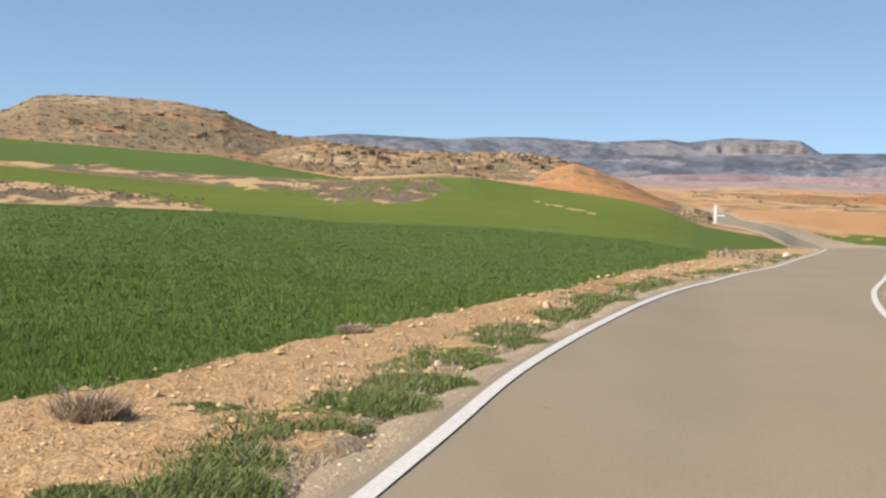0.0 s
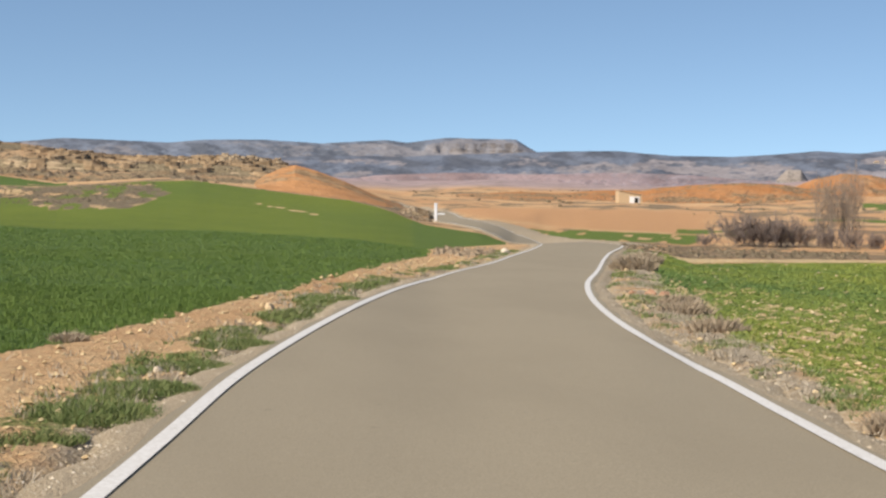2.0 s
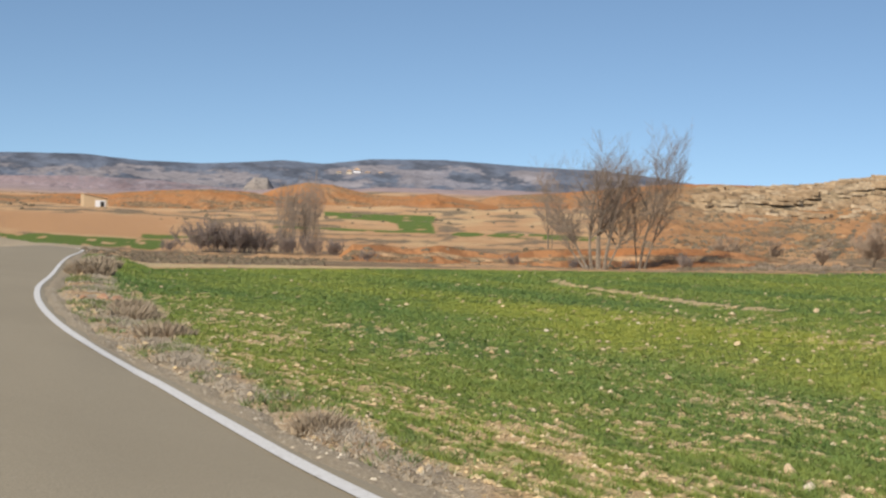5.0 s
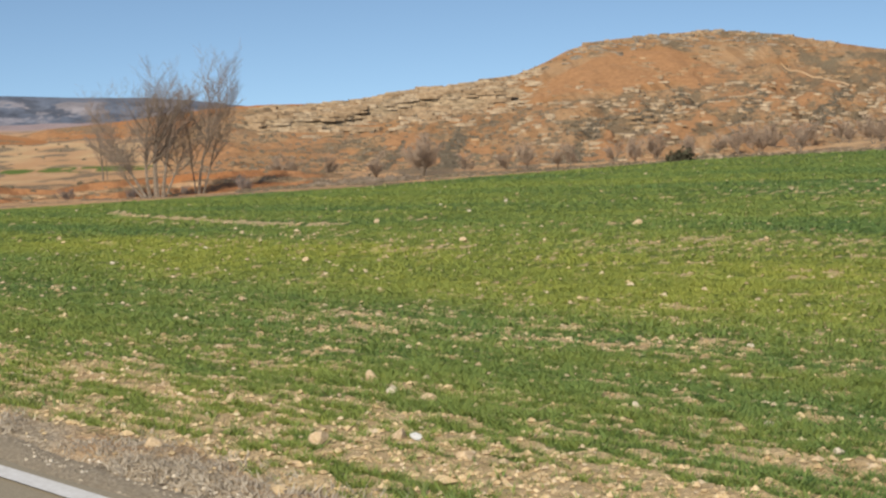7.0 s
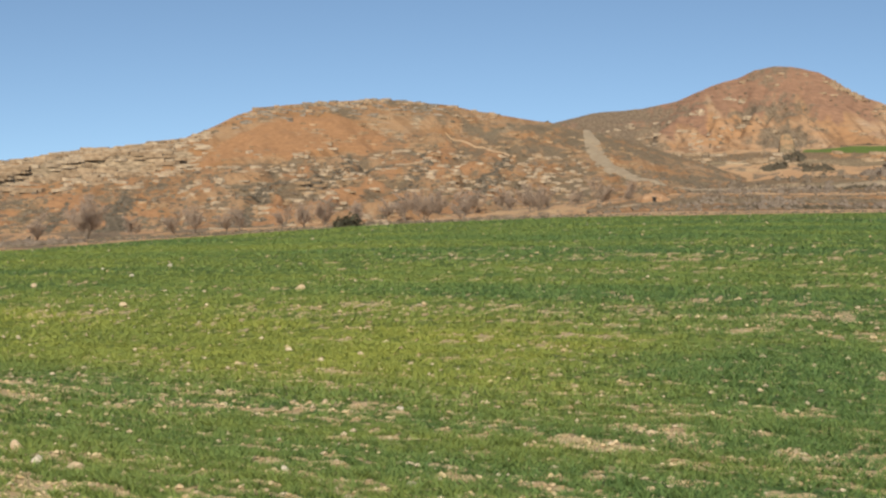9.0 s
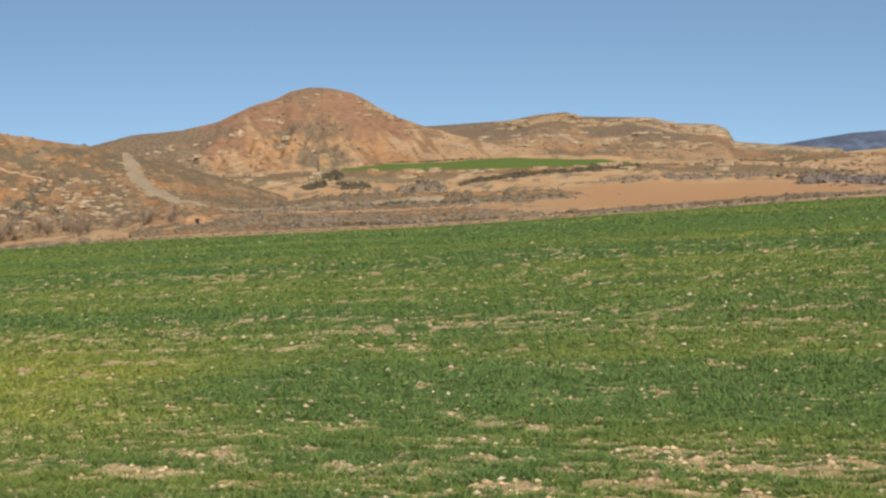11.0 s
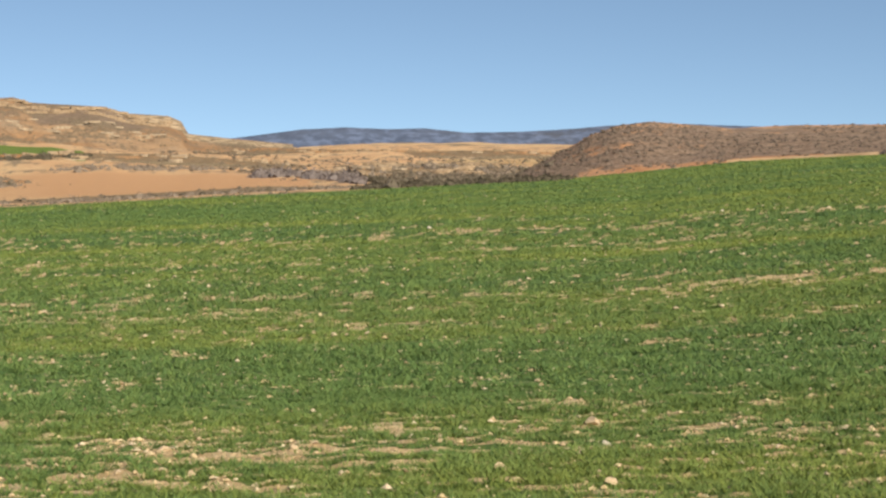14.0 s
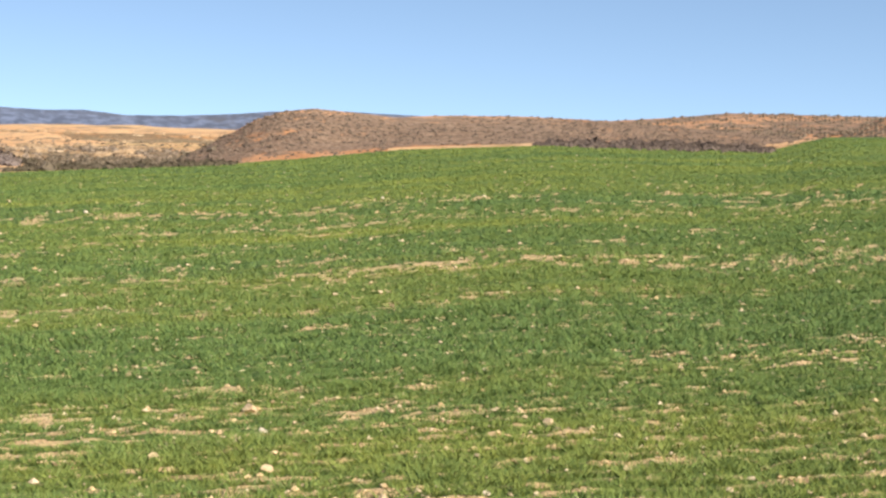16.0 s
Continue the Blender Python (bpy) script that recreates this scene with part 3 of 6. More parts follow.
    wav = 0.16 * (vnoise(x * 0.15, y * 0.05, 27) - 0.5) + 0.30 * (fbm(b * 2.2, r * 0.10, 26, 4) - 0.5)
    wedge = lslope & out & (b > -6.8) & (b < .3) & (rise + wav > low) & (rise + wav < high)
    cover = np.where(wedge, 0.75 * step(fbm(b * 2.5, r * 0.12, 25, 3), 0.42, 0.66), cover)
    scrub = np.where(wedge, 0.65 + 0.5 * fbm(x * 0.22, y * 0.06, 24, 3), scrub)
    pale = np.where(wedge, 0.35 * step(fbm(b * 1.6, rise * 10, 22, 3), 0.48, 0.68), pale)
    scrub = np.where(wedge, scrub * (1.1 - 0.7 * step(fbm(b * 1.6, rise * 10, 22, 3), 0.5, 0.64)), scrub)
    rag = lslope & (b < -3) & (np.abs(rise - np.interp(b, [-17, -12.6, -9.4, -6.5], [-.42, -.66, -.95, -1.1]) + wav) < 0.07 + 0.09 * vnoise(b * 2.0, b * 0, 28))
    cover = np.where(rag, 0.45 * step(fbm(b * 3, r * 0.2, 35, 3), 0.4, 0.7), cover)
    scrub = np.where(rag, 0.7, scrub)
    pale = np.where(rag | (strip1 > 0.5), 0.45 * step(fbm(b * 1.3, rise * 9, 37, 4), 0.42, 0.66), pale)
    scrub = np.where(rag | (strip1 > 0.5), scrub * (1.15 - 0.9 * step(fbm(b * 1.3, rise * 9, 37, 4), 0.42, 0.58)), scrub)
    slip = lslope * out * step(np.abs(rise - np.interp(b, [3.4, 6.0], [-1.52, -1.98])), 0.05, 0.01) * step(fbm(b * 6, r * 0.1, 48, 3), 0.3, 0.5) * step(b, 2.8, 3.6) * step(b, 6.1, 5.6)
    cover = cover * (1 - 0.9 * slip)
    pale = np.maximum(pale, 0.6 * slip)
    tip = out & (b >= 9.4) & (b < 13.0 + 0 * r) & (r < k2) & (x < xl - 1.5)
    cover = np.where(tip, 0.9, cover)
    tone = np.where(tip, 0.40, tone)
    # the valley: ploughed clay, meadows and a farm track
    far = out & ~mid_field & ~terrace & ~upper & ~tip & ((b > 8.5) | (r > k4))
    wild = far * step(fbm(b * 0.9, np.log(r) * 16, 19, 4), 0.42, 0.62)
    scrub = np.where(far, 0.62 * wild, scrub)
    pale = np.where(right.astype(bool) & ~out, np.clip(0.38 + 0.6 * fbm(x * 0.6, y * 0.35, 36, 3), 0, 1), pale)
    pale = np.where(far, 0.16 * step(fbm(b * 0.5, np.log(r) * 14, 20, 4), 0.5, 0.7), pale)
    plough = np.maximum(patch(b, r, 10.8, 20.6, np.interp(b, [11, 13, 16, 20], [210, 170, 152, 154]), np.interp(b, [11, 19.4], [240, 318]), 0.03, 1), patch(b, r, 81.5, 93.5, 170, 330, 0.04, 2) * step(b, 80.5, 84.5 + 0 * b))
    scrub = np.where(far & (b > 64) & (b < 104), 0.6 * step(fbm(b * 2.6, np.log(r) * 45, 19, 4), 0.44, 0.62), scrub)
    pale = np.where(far & (b > 64) & (b < 101) & (r > 100), np.maximum(pale, 0.22 * step(fbm(b * 1.9, np.log(r) * 40, 49, 4), 0.46, 0.62) * (1 - plough)), pale)
    meadow = np.maximum.reduce([patch(b, r, 13.2, 20.3, 118, 149, 0.04, 3), patch(b, r, 24.2, 30.5, 256, 292, 0.03, 4), patch(b, r, 26.4, 30.5, 410, 500, 0.03, 44), patch(b, r, 29.0, 30.6, 258, 495, 0.03, 5),
                                patch(b, r, 31.2, 36.8, 236, 300, 0.03, 6), patch(b, r, 19.3, 24, 150, 175, 0.03, 8)])
    meadow = 0.8 * np.clip(meadow, 0, 1) * far * step(fbm(b * 2.0, np.log(r) * 30, 47, 4), 0.2, 0.44)
    meadow = np.maximum(meadow, 0.72 * far * patch(b, r, 74.0, 85.4, 462 - 6 * (b - 74), 522 - 3 * np.abs(b - 77), 0.012, 7))
    straw = patch(b, r, 30.3, 36.5, 390, 640, 0.05, 9) * far
    track = np.maximum(patch(b, r, 18.2, 30, 61, 68, 0.015, 10), patch(b, r, 18.5, 24.5, 77, 80, 0.01, 13)) * far
    brown = patch(b, r, 19, 31, 69, 100, 0.02, 12) * far
    scrub = np.where(far, np.clip(np.maximum(scrub * (1 - plough) * (1 - track), brown * 0.6), 0, 1), scrub)
    pale = np.where(far, np.clip(np.maximum(pale * (1 - plough), np.maximum(track * 0.9, np.maximum(0.35 * straw, 0.8 * patch(b, r, 66, 77, 98, 109, 0.03, 41)))), 0, 1), pale)
    cover = np.where(far, np.maximum(meadow, 0.25 * brown), cover)
    tone = np.where(far, 0.55, tone)
    tone = np.where(far & (b > 70), 0.6, tone)
    cover = np.maximum(cover, 0.42 * far * patch(b, r, 98.5, 103, 430, 760, 0.05, 42))
    # the distant plain turns mauve-grey with distance, faintly pale and streaked with scrub
    far_plain = far & (r > 1100)
    pale = np.where(far_plain, 0.2 + 0.3 * pale, pale)
    scrub = np.where(far_plain, np.clip(0.65 * step(fbm(b * 0.8, np.log(r) * 30, 33, 4), 0.45, 0.65), 0, 1) * np.where(b < 60, 0.6, 1.0), scrub)
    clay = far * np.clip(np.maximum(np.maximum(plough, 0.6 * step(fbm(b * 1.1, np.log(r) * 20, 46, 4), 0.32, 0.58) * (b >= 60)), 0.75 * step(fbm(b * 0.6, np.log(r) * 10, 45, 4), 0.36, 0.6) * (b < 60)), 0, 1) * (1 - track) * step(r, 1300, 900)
    far_mauve = far * step(r, 800, 1300) * (b < 60)
    nu, nv = r.shape
    faces = grid_faces(nu, nv, wrap=True)
    verts = np.stack([x, y, z], -1).reshape(-1, 3)
    me = mesh_from("ground", verts, faces, M_GROUND, {"cover": np.clip(cover, 0, 1), "tone": tone, "scrub": scrub, "pale": pale, "gravel": gravel, "clay": clay, "far_mauve": far_mauve, "drilled": right * step(r, 45, 20) * 1.0}, smooth=True)
    return tagged(new("ground", me), "orange clay ground with green cereal fields and dry valley", "ground", kind="structure")


build_ground()


# ---------------------------------------------------------------- road
def strip_between(left, right, lift, n_across):
    """A band laid over the land between two paths of equal length."""
    u = np.linspace(0, 1, n_across)[None, :, None]
    p = left[:, None, :] * (1 - u) + right[:, None, :] * u
    z = land(p[..., 0], p[..., 1])
    z = z.mean(1, keepdims=True) * 0.0 + z + lift
    return np.dstack([p, z]).reshape(-1, 3), grid_faces(len(left), n_across)


def side(path, d):
    t = np.gradient(path, axis=0)
    t /= np.linalg.norm(t, axis=1)[:, None]
    return path + np.stack([t[:, 1], -t[:, 0]], 1) * np.reshape(d, (-1, 1))


def resample(path, n):
    t = np.concatenate([[0], np.cumsum(np.hypot(*np.diff(path, axis=0).T))])
    s = np.linspace(0, t[-1], n)
    return np.stack([np.interp(s, t, path[:, k]) for k in (0, 1)], 1)


def build_road():
    n = 900
    wob = 0.05 * np.sin(np.arange(n) * 0.7) + 0.06 * (vnoise(np.arange(n) * 0.31, np.zeros(n), 23) - 0.5)
    l, r = resample(PATH_L, n), resample(PATH_R, n)
    l, r = side(l, -0.15), side(r, 0.16)
    l[:, 0] -= wob * 0.5
    r[:, 0] += wob * 0.5
    v, f = strip_between(l, r, 0.03, 13)
    road = tagged(new("road", mesh_from("road", v, f, M_ASPHALT, smooth=True)), "worn grey-brown asphalt country road", "road", kind="structure")
    for path in (PATH_L, PATH_R):
        p = resample(path, n)
        v, f = strip_between(side(p, -0.062), side(p, 0.062), 0.041, 3)
        ln = new("edge_line", mesh_from("edge_line", v, f, M_PAINT))
        ln.parent = road
        tagged(ln, "white painted edge line")
    # gravel shoulders, ragged on the outer side, dipping into the soil
    for path, s in ((l, -1), (r, 1)):
        k = np.arange(n)
        wide = 0.36 + 0.26 * (vnoise(k * 0.35, k * 0, 24 + s) - 0.5) + 0.12 * (vnoise(k * 1.3, k * 0, 26 + s) - 0.5) + 2.6 * step(path[:, 1], 84, 96) * step(path[:, 1], 156, 146) * (s > 0)
        cols = [side(path, s * (wide * u - 0.04)) for u in (0, 0.4, 0.75, 1.3)]
        zs = [0.022, 0.020, 0.004, -0.10]
        p = np.stack(cols, 1)
        z = land(p[..., 0], p[..., 1]) + np.array(zs)[None] + (0.14 * step(path[:, 1], 84, 96) * step(path[:, 1], 156, 146) * (s > 0))[:, None] * np.array([0, 0.6, 1, 1])[None]
        v = np.dstack([p, z]).reshape(-1, 3)
        sh = new("shoulder", mesh_from("shoulder", v, grid_faces(n, 4), M_GRAVEL, smooth=True))
        sh.parent = road
        tagged(sh, "pale gravel shoulder")
    return road


build_road()


# ---------------------------------------------------------------- hills
def build_hill(name, label, crest, r_crest, r_front, r_back, material, ledge_at=0.0, ledge_h=0.0, gully=0.5, rough=0.012, seed=1, power=1.0, nu=260, nv=70, sink=2.0, kind="", scrub=None, ledge_span=None, category="hill", stain=None, spur=0.0, stony=(0.45, 0.62)):
    """A hill by its crest: (bearing, angle from the eye) along a ridge at r_crest metres, falling to r_front and r_back."""
    c = np.array(crest, float)
    b = np.linspace(c[0, 0], c[-1, 0], nu)
    m = np.gradient(c[:, 1], c[:, 0])
    i = np.clip(np.searchsorted(c[:, 0], b, side="right") - 1, 0, len(c) - 2)
    h = c[i + 1, 0] - c[i, 0]
    u = (b - c[i, 0]) / h
    el = c[i, 1] * (1 - u) + c[i + 1, 1] * u
    ra = np.interp(b, *zip(*r_crest)) if isinstance(r_crest, list) else np.full(nu, float(r_crest))
    rf = np.interp(b, *zip(*r_front)) if isinstance(r_front, list) else np.full(nu, float(r_front))
    rb = np.full(nu, float(r_back))
    k = np.linspace(0, 1, nv)
    nf = int(nv * 0.72)
    t = np.concatenate([np.linspace(0, 1, nf), 1 + np.linspace(0, 1, nv - nf + 1)[1:]])
    T, Bq = np.meshgrid(t, b)
    front = np.clip(T, 0, 1)
    back = np.clip(T - 1, 0, 1)
    R = rf[:, None] + (ra - rf)[:, None] * front + (rb - ra)[:, None] * back
    x, y = polar(Bq, R)
    base = land(x, y) - sink
    top = EYE_H + ra * np.tan(np.radians(el))
    foot = land(*polar(b, rf)) - np.maximum(sink * 0.25, 0.0065 * (rf - 150))
    foot = np.minimum(foot, top)
    prof = front ** power
    wav = fbm(Bq * rf.mean() * 0.0011, T * 0, seed + 3, 4) - 0.5
    beds = front * 9 + 3.0 * wav
    prof = np.clip(prof + 0.016 * np.sin(2 * np.pi * beds) * np.sin(np.pi * front), 0, 1.2)
    there = (np.interp(b, [q[0] for q in ledge_span], [q[1] for q in ledge_span]) if ledge_span else np.ones(nu))[:, None]
    at = ledge_at + 0.10 * wav
    if ledge_h:
        # a hard band of rock stands out as a small cliff below the crest
        prof = prof * (1 - ledge_h * there) + ledge_h * there * step(front, at - 0.02, at + 0.02)
    height = (top - foot)[:, None]
    zf = foot[:, None] + height * prof
    zb = base + (top[:, None] - base) * (1 - back) ** 1.6
    z = np.where(T <= 1, zf, zb)
    size = np.maximum(height, 1.0)
    across = Bq * (rf[:, None] * np.pi / 180)
    g = np.abs(2 * fbm(across / (0.5 * size.mean() + 2) + 1.5 * fbm(x / size.mean(), y / size.mean(), seed + 5, 2), T * 0.6, seed, 3) - 1)
    z = z - gully * size * 0.22 * (1 - g) * np.sin(np.pi * np.clip(front, 0, 1)) * (T <= 1)
    lump = fbm(x / (0.25 * size.mean() + 1), y / (0.25 * size.mean() + 1), seed + 9, 5) - 0.5
    z = z + size.mean() * rough * 6 * lump * np.clip(np.minimum(T * 4, 1), 0, 1) * (0.35 + 0.65 * np.abs(T - 1) ** 0.5)
    dz = np.gradient(z, axis=1) / np.maximum(np.gradient(R, axis=1), 0.01)
    spots = fbm(Bq * rf.mean() * 0.009, front * 24, seed + 13, 3)
    ledge = 0.75 * step(np.abs(front - at), 0.08, 0.02) * there * (1.0 if ledge_h else 0.0) + 0.30 * step(np.abs(T - 1.0), 0.05, 0.01) * there + stony[0] * (spots - stony[1])
    ledge = np.clip(ledge * (T <= 1.1), -0.4, 1)
    bush = fbm(Bq * rf.mean() * 0.02, front * 40, seed + 15, 3)
    drift = fbm(across / 16 + 2.0 * front, front * 7, seed + 17, 3) - 0.5
    grow = 0.5 * drift * (rf.mean() < 1000) + 0.16 * lump + 0.35 * (bush - 0.5) + spur * (0.17 - g) * np.sin(np.pi * np.clip(front * 1.15, 0, 1)) + (scrub(Bq, front) if scrub else 0)
    v = np.stack([x, y, z], -1).reshape(-1, 3)
    me = mesh_from(name, v, grid_faces(nu, nv), material, {"ledge": ledge, "scrub": grow, "stain": np.broadcast_to((stain(Bq, front) if stain else 0.0) + 2.2 * spur * (g - 0.26) * np.sin(np.pi * np.clip(front, 0, 1)), Bq.shape), "bed": np.stack([across + 0.7 * (z - foot.min()), z - foot.min() + 0.12 * (R - rf[:, None]), 0 * z], -1)}, smooth=rf.mean() > 1000)
    ob = new(name, me)
    tagged(ob, label, category, kind=kind)
    return dict(ob=ob, b=b, t=t, x=x, y=y, z=z, r=R)


HILLS = {}
HILLS["flat"] = build_hill("flat_topped_hill", "flat-topped tan hill with dry scrub behind green fields",
    [(-27, .2), (-21, .85), (-16.6, 1.44), (-15.3, 2.05), (-14.5, 2.11), (-13, 2.11), (-10.3, 1.98), (-8.5, 1.64), (-7.5, 1.2), (-6.3, .80), (-5, .68), (-3.2, .42), (-1.5, .05)],
    430, 268, 640, M_TAN, ledge_at=0.9, ledge_h=0.07, gully=0.35, rough=0.010, seed=11, scrub=lambda b, f: 0.10 * step(np.abs(f - 0.55), 0.2, 0.05) - 0.06 * step(f, 0.75, 0.95))
HILLS["ridge"] = build_hill("rocky_ridge", "low rocky ridge of broken ledges and clay",
    [(-7.5, .1), (-5, .5), (-3.8, .43), (-1.9, .2), (.2, .17), (2.4, .2), (3.8, .12), (4.4, -.05), (4.8, -.4), (5.3, -.8)],
    330, [(-8, 275), (-3.5, 240), (0, 225), (5.2, 220)], 460, M_TAN, ledge_at=0.6, ledge_h=0.25, gully=0.5, rough=0.02, seed=21)
HILLS["mound"] = build_hill("orange_mound", "bare orange clay mound at the end of a green field",
    [(2.4, -1.3), (3.2, -.8), (3.8, -.42), (4.4, -.16), (4.9, -.04), (5.7, -.25), (6.8, -.66), (8.0, -1.2), (9.0, -1.62)],
    [(2.4, 262), (9, 215)], [(2.4, 215), (7, 180), (9, 172)], 330, M_MOUND, gully=0.35, rough=0.008, seed=31, nu=140, nv=50, sink=0.6)
HILLS["big"] = build_hill("clay_hill", "broad orange clay hill with rock ledge and scrub",
    [(37.6, -1.1), (38.6, -.35), (39.6, .08), (41, .12), (43, .14), (45, .36), (46.5, .6), (48.2, .78), (50.5, 1.04), (51.5, 1.42), (52.6, 1.93), (53.6, 2.27),
     (55.3, 2.43), (56.8, 2.5), (58.2, 2.57), (60.6, 2.34), (62, 2.06), (63.2, 1.86), (64.7, 1.62), (67, 1.1), (70, .2), (72, -.5)],
    [(37.6, 250), (50, 270), (58, 310), (72, 330)], [(37.6, 170), (50, 165), (60, 170), (72, 200)], 420, M_ORANGE, ledge_at=0.86, ledge_h=0.17,
    ledge_span=[(39, 0), (41, 1), (49.4, 1), (51.9, .15), (54, .2), (60, .3), (64, .1)], gully=1.3, rough=0.018, seed=41, nu=560, nv=140, spur=0.75, stony=(1.1, 0.44),
    scrub=lambda b, f: 0.03 * step(b, 56, 63) - 0.45 * step(np.hypot((b - 54.6) / 3.8, (f - 0.80) / 0.12), 1.1, 0.6) - 0.05 - 0.09 * step(b, 53, 49),
    stain=lambda b, f: 1.1 * step(fbm(b * 0.8, f * 5, 43, 3), 0.46, 0.62) * step(f, 0.9, 0.75) * step(b, 66, 60) + step(np.hypot((b - 54.6) / 3.8, (f - 0.80) / 0.12), 1.1, 0.6))
HILLS["butte"] = build_hill("clay_butte", "rounded clay butte with eroded gullies",
    [(61, .8), (64.7, 1.62), (66.2, 1.98), (68, 2.14), (69.4, 2.42), (70.7, 2.99), (71.65, 3.24), (72.3, 3.55), (72.95, 3.66), (73.6, 3.62), (74.6, 3.42), (75.2, 3.08), (75.9, 2.6), (77, 2.18), (78.4, 1.73), (79.7, 1.43), (82, 1.0)],
    660, 528, 860, M_BUTTE, ledge_at=0.92, ledge_h=0.08, gully=1.4, rough=0.014, seed=51, nu=360, nv=110, spur=0.45, ledge_span=[(70, .1), (72, .15), (76, .15), (77, .1)],
    scrub=lambda b, f: 0.22 * step(np.hypot((b - 73.3) / 1.2, (f - 0.42) / 0.2), 1.1, 0.5) + 0.18 * step(b, 70.5, 68.5) - 0.14 * step(b, 74.2, 75.5) * step(f, 0.8, 0.5),
    stain=lambda b, f: 1.2 * step(f + 0.5 * (fbm(b * 1.6 + f * 2.5, f * 2.2, 53, 3) - 0.5), 0.55, 0.85) * step(b, 78, 75.5) * (0.35 + 0.85 * fbm(b * 2.2 + f * 4, f * 3, 54, 3)))
HILLS["mesa"] = build_hill("rocky_mesa", "long tan mesa with a cliff at its end",
    [(75, 1.6), (77.1, 2.06), (80.5, 2.2), (81.8, 2.4), (82.7, 2.46), (83.3, 2.27), (85.9, 2.14), (86.8, 1.9), (88.3, 1.82), (88.8, 1.6), (89.05, 1.15), (90.5, .98), (93, .75)],
    930, 640, 1250, M_MESA, ledge_at=0.93, ledge_h=0.14, gully=0.5, rough=0.006, seed=61, nu=300, nv=80, ledge_span=[(80, .3), (86, .4), (88, 1.2), (89.2, 1.2)],
    stain=lambda b, f: 0.9 * step(f, 0.62, 0.8) * step(np.abs(b - 82.3), 0.9, 1.5) * step(b, 87.6, 86.6) + 0.45 * step(f, 0.45, 0.7))
HILLS["dark"] = build_hill("heather_hill", "dark brown scrub-covered hill above a green field",
    [(101.6, -.5), (102, -.2), (103.2, .42), (104.3, 1.05), (105.3, 1.43), (106.6, 1.6), (108.2, 1.47), (109.7, 1.32), (111.3, 1.42), (114.4, 1.45), (118, 1.32), (121, 1.1), (125, .8)],
    [(101.6, 150), (110, 170), (125, 230)], [(101.6, 121), (110, 120), (116, 112), (125, 150)], 300, M_DARK, gully=0.5, rough=0.012, seed=71, nu=340, nv=80, sink=0.8,
    scrub=lambda b, f: 0.12 - 0.35 * step(f, 0.22, 0.08))
HILLS["back"] = build_hill("far_scrub_ridge", "long low ridge with brown scrub on the skyline",
    [(113, 1.1), (118, 1.33), (120.5, 1.5), (122.4, 1.69), (124.7, 1.66), (128.1, 1.6), (134, 1.75), (145, 1.4), (152, 1.0)],
    420, 200, 640, M_DARK, gully=0.3, rough=0.006, seed=81, sink=1.0)
HILLS["slab"] = build_hill("dark_knoll", "small dark scrub knoll at the field corner",
    [(126.6, .8), (127.3, 1.3), (128.1, 1.63), (130, 1.9), (134, 1.9), (140, 1.2)], 170, 142, 240, M_DARK, gully=0.3, rough=0.01, seed=85, nu=80, nv=40, sink=0.6)
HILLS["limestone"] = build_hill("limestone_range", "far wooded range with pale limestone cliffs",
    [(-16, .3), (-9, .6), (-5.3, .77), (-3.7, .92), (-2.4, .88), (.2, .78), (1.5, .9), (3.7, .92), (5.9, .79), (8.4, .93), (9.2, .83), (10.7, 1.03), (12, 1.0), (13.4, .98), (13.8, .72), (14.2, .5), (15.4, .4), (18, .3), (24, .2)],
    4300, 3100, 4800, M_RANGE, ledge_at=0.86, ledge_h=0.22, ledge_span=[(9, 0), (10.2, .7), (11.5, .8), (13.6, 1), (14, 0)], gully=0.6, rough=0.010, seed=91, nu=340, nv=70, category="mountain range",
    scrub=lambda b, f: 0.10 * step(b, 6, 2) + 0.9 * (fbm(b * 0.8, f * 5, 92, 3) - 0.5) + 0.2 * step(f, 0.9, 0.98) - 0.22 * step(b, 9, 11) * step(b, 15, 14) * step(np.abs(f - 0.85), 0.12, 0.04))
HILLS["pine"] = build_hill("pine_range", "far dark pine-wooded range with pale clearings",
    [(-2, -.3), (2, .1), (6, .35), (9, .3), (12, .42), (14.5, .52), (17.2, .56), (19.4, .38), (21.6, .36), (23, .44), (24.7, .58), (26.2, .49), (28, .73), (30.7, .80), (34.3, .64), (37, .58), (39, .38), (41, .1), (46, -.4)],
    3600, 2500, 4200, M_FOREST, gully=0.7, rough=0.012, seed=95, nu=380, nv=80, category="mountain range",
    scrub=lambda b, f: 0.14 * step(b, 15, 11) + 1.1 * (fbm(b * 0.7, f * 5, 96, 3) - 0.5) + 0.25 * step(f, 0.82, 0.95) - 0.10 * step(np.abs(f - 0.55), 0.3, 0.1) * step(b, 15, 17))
build_hill("hazed_blue_range", "distant wooded range tinted blue with painted haze",
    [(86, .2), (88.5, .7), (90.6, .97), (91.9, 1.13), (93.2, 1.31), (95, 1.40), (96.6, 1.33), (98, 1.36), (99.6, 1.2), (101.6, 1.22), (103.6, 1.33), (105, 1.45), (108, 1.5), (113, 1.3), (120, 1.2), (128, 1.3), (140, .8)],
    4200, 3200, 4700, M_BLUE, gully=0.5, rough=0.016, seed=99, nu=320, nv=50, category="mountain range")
build_hill("quarry_face", "pale quarried rock face under wooded hills", [(23.2, -.5), (23.45, -.24), (23.6, -.1), (24.1, -.12), (24.35, -.5)], 2350, 2250, 2450, M_QUARRY, gully=0.2, rough=0.02, seed=101, nu=40, nv=24, sink=3, category="quarry")

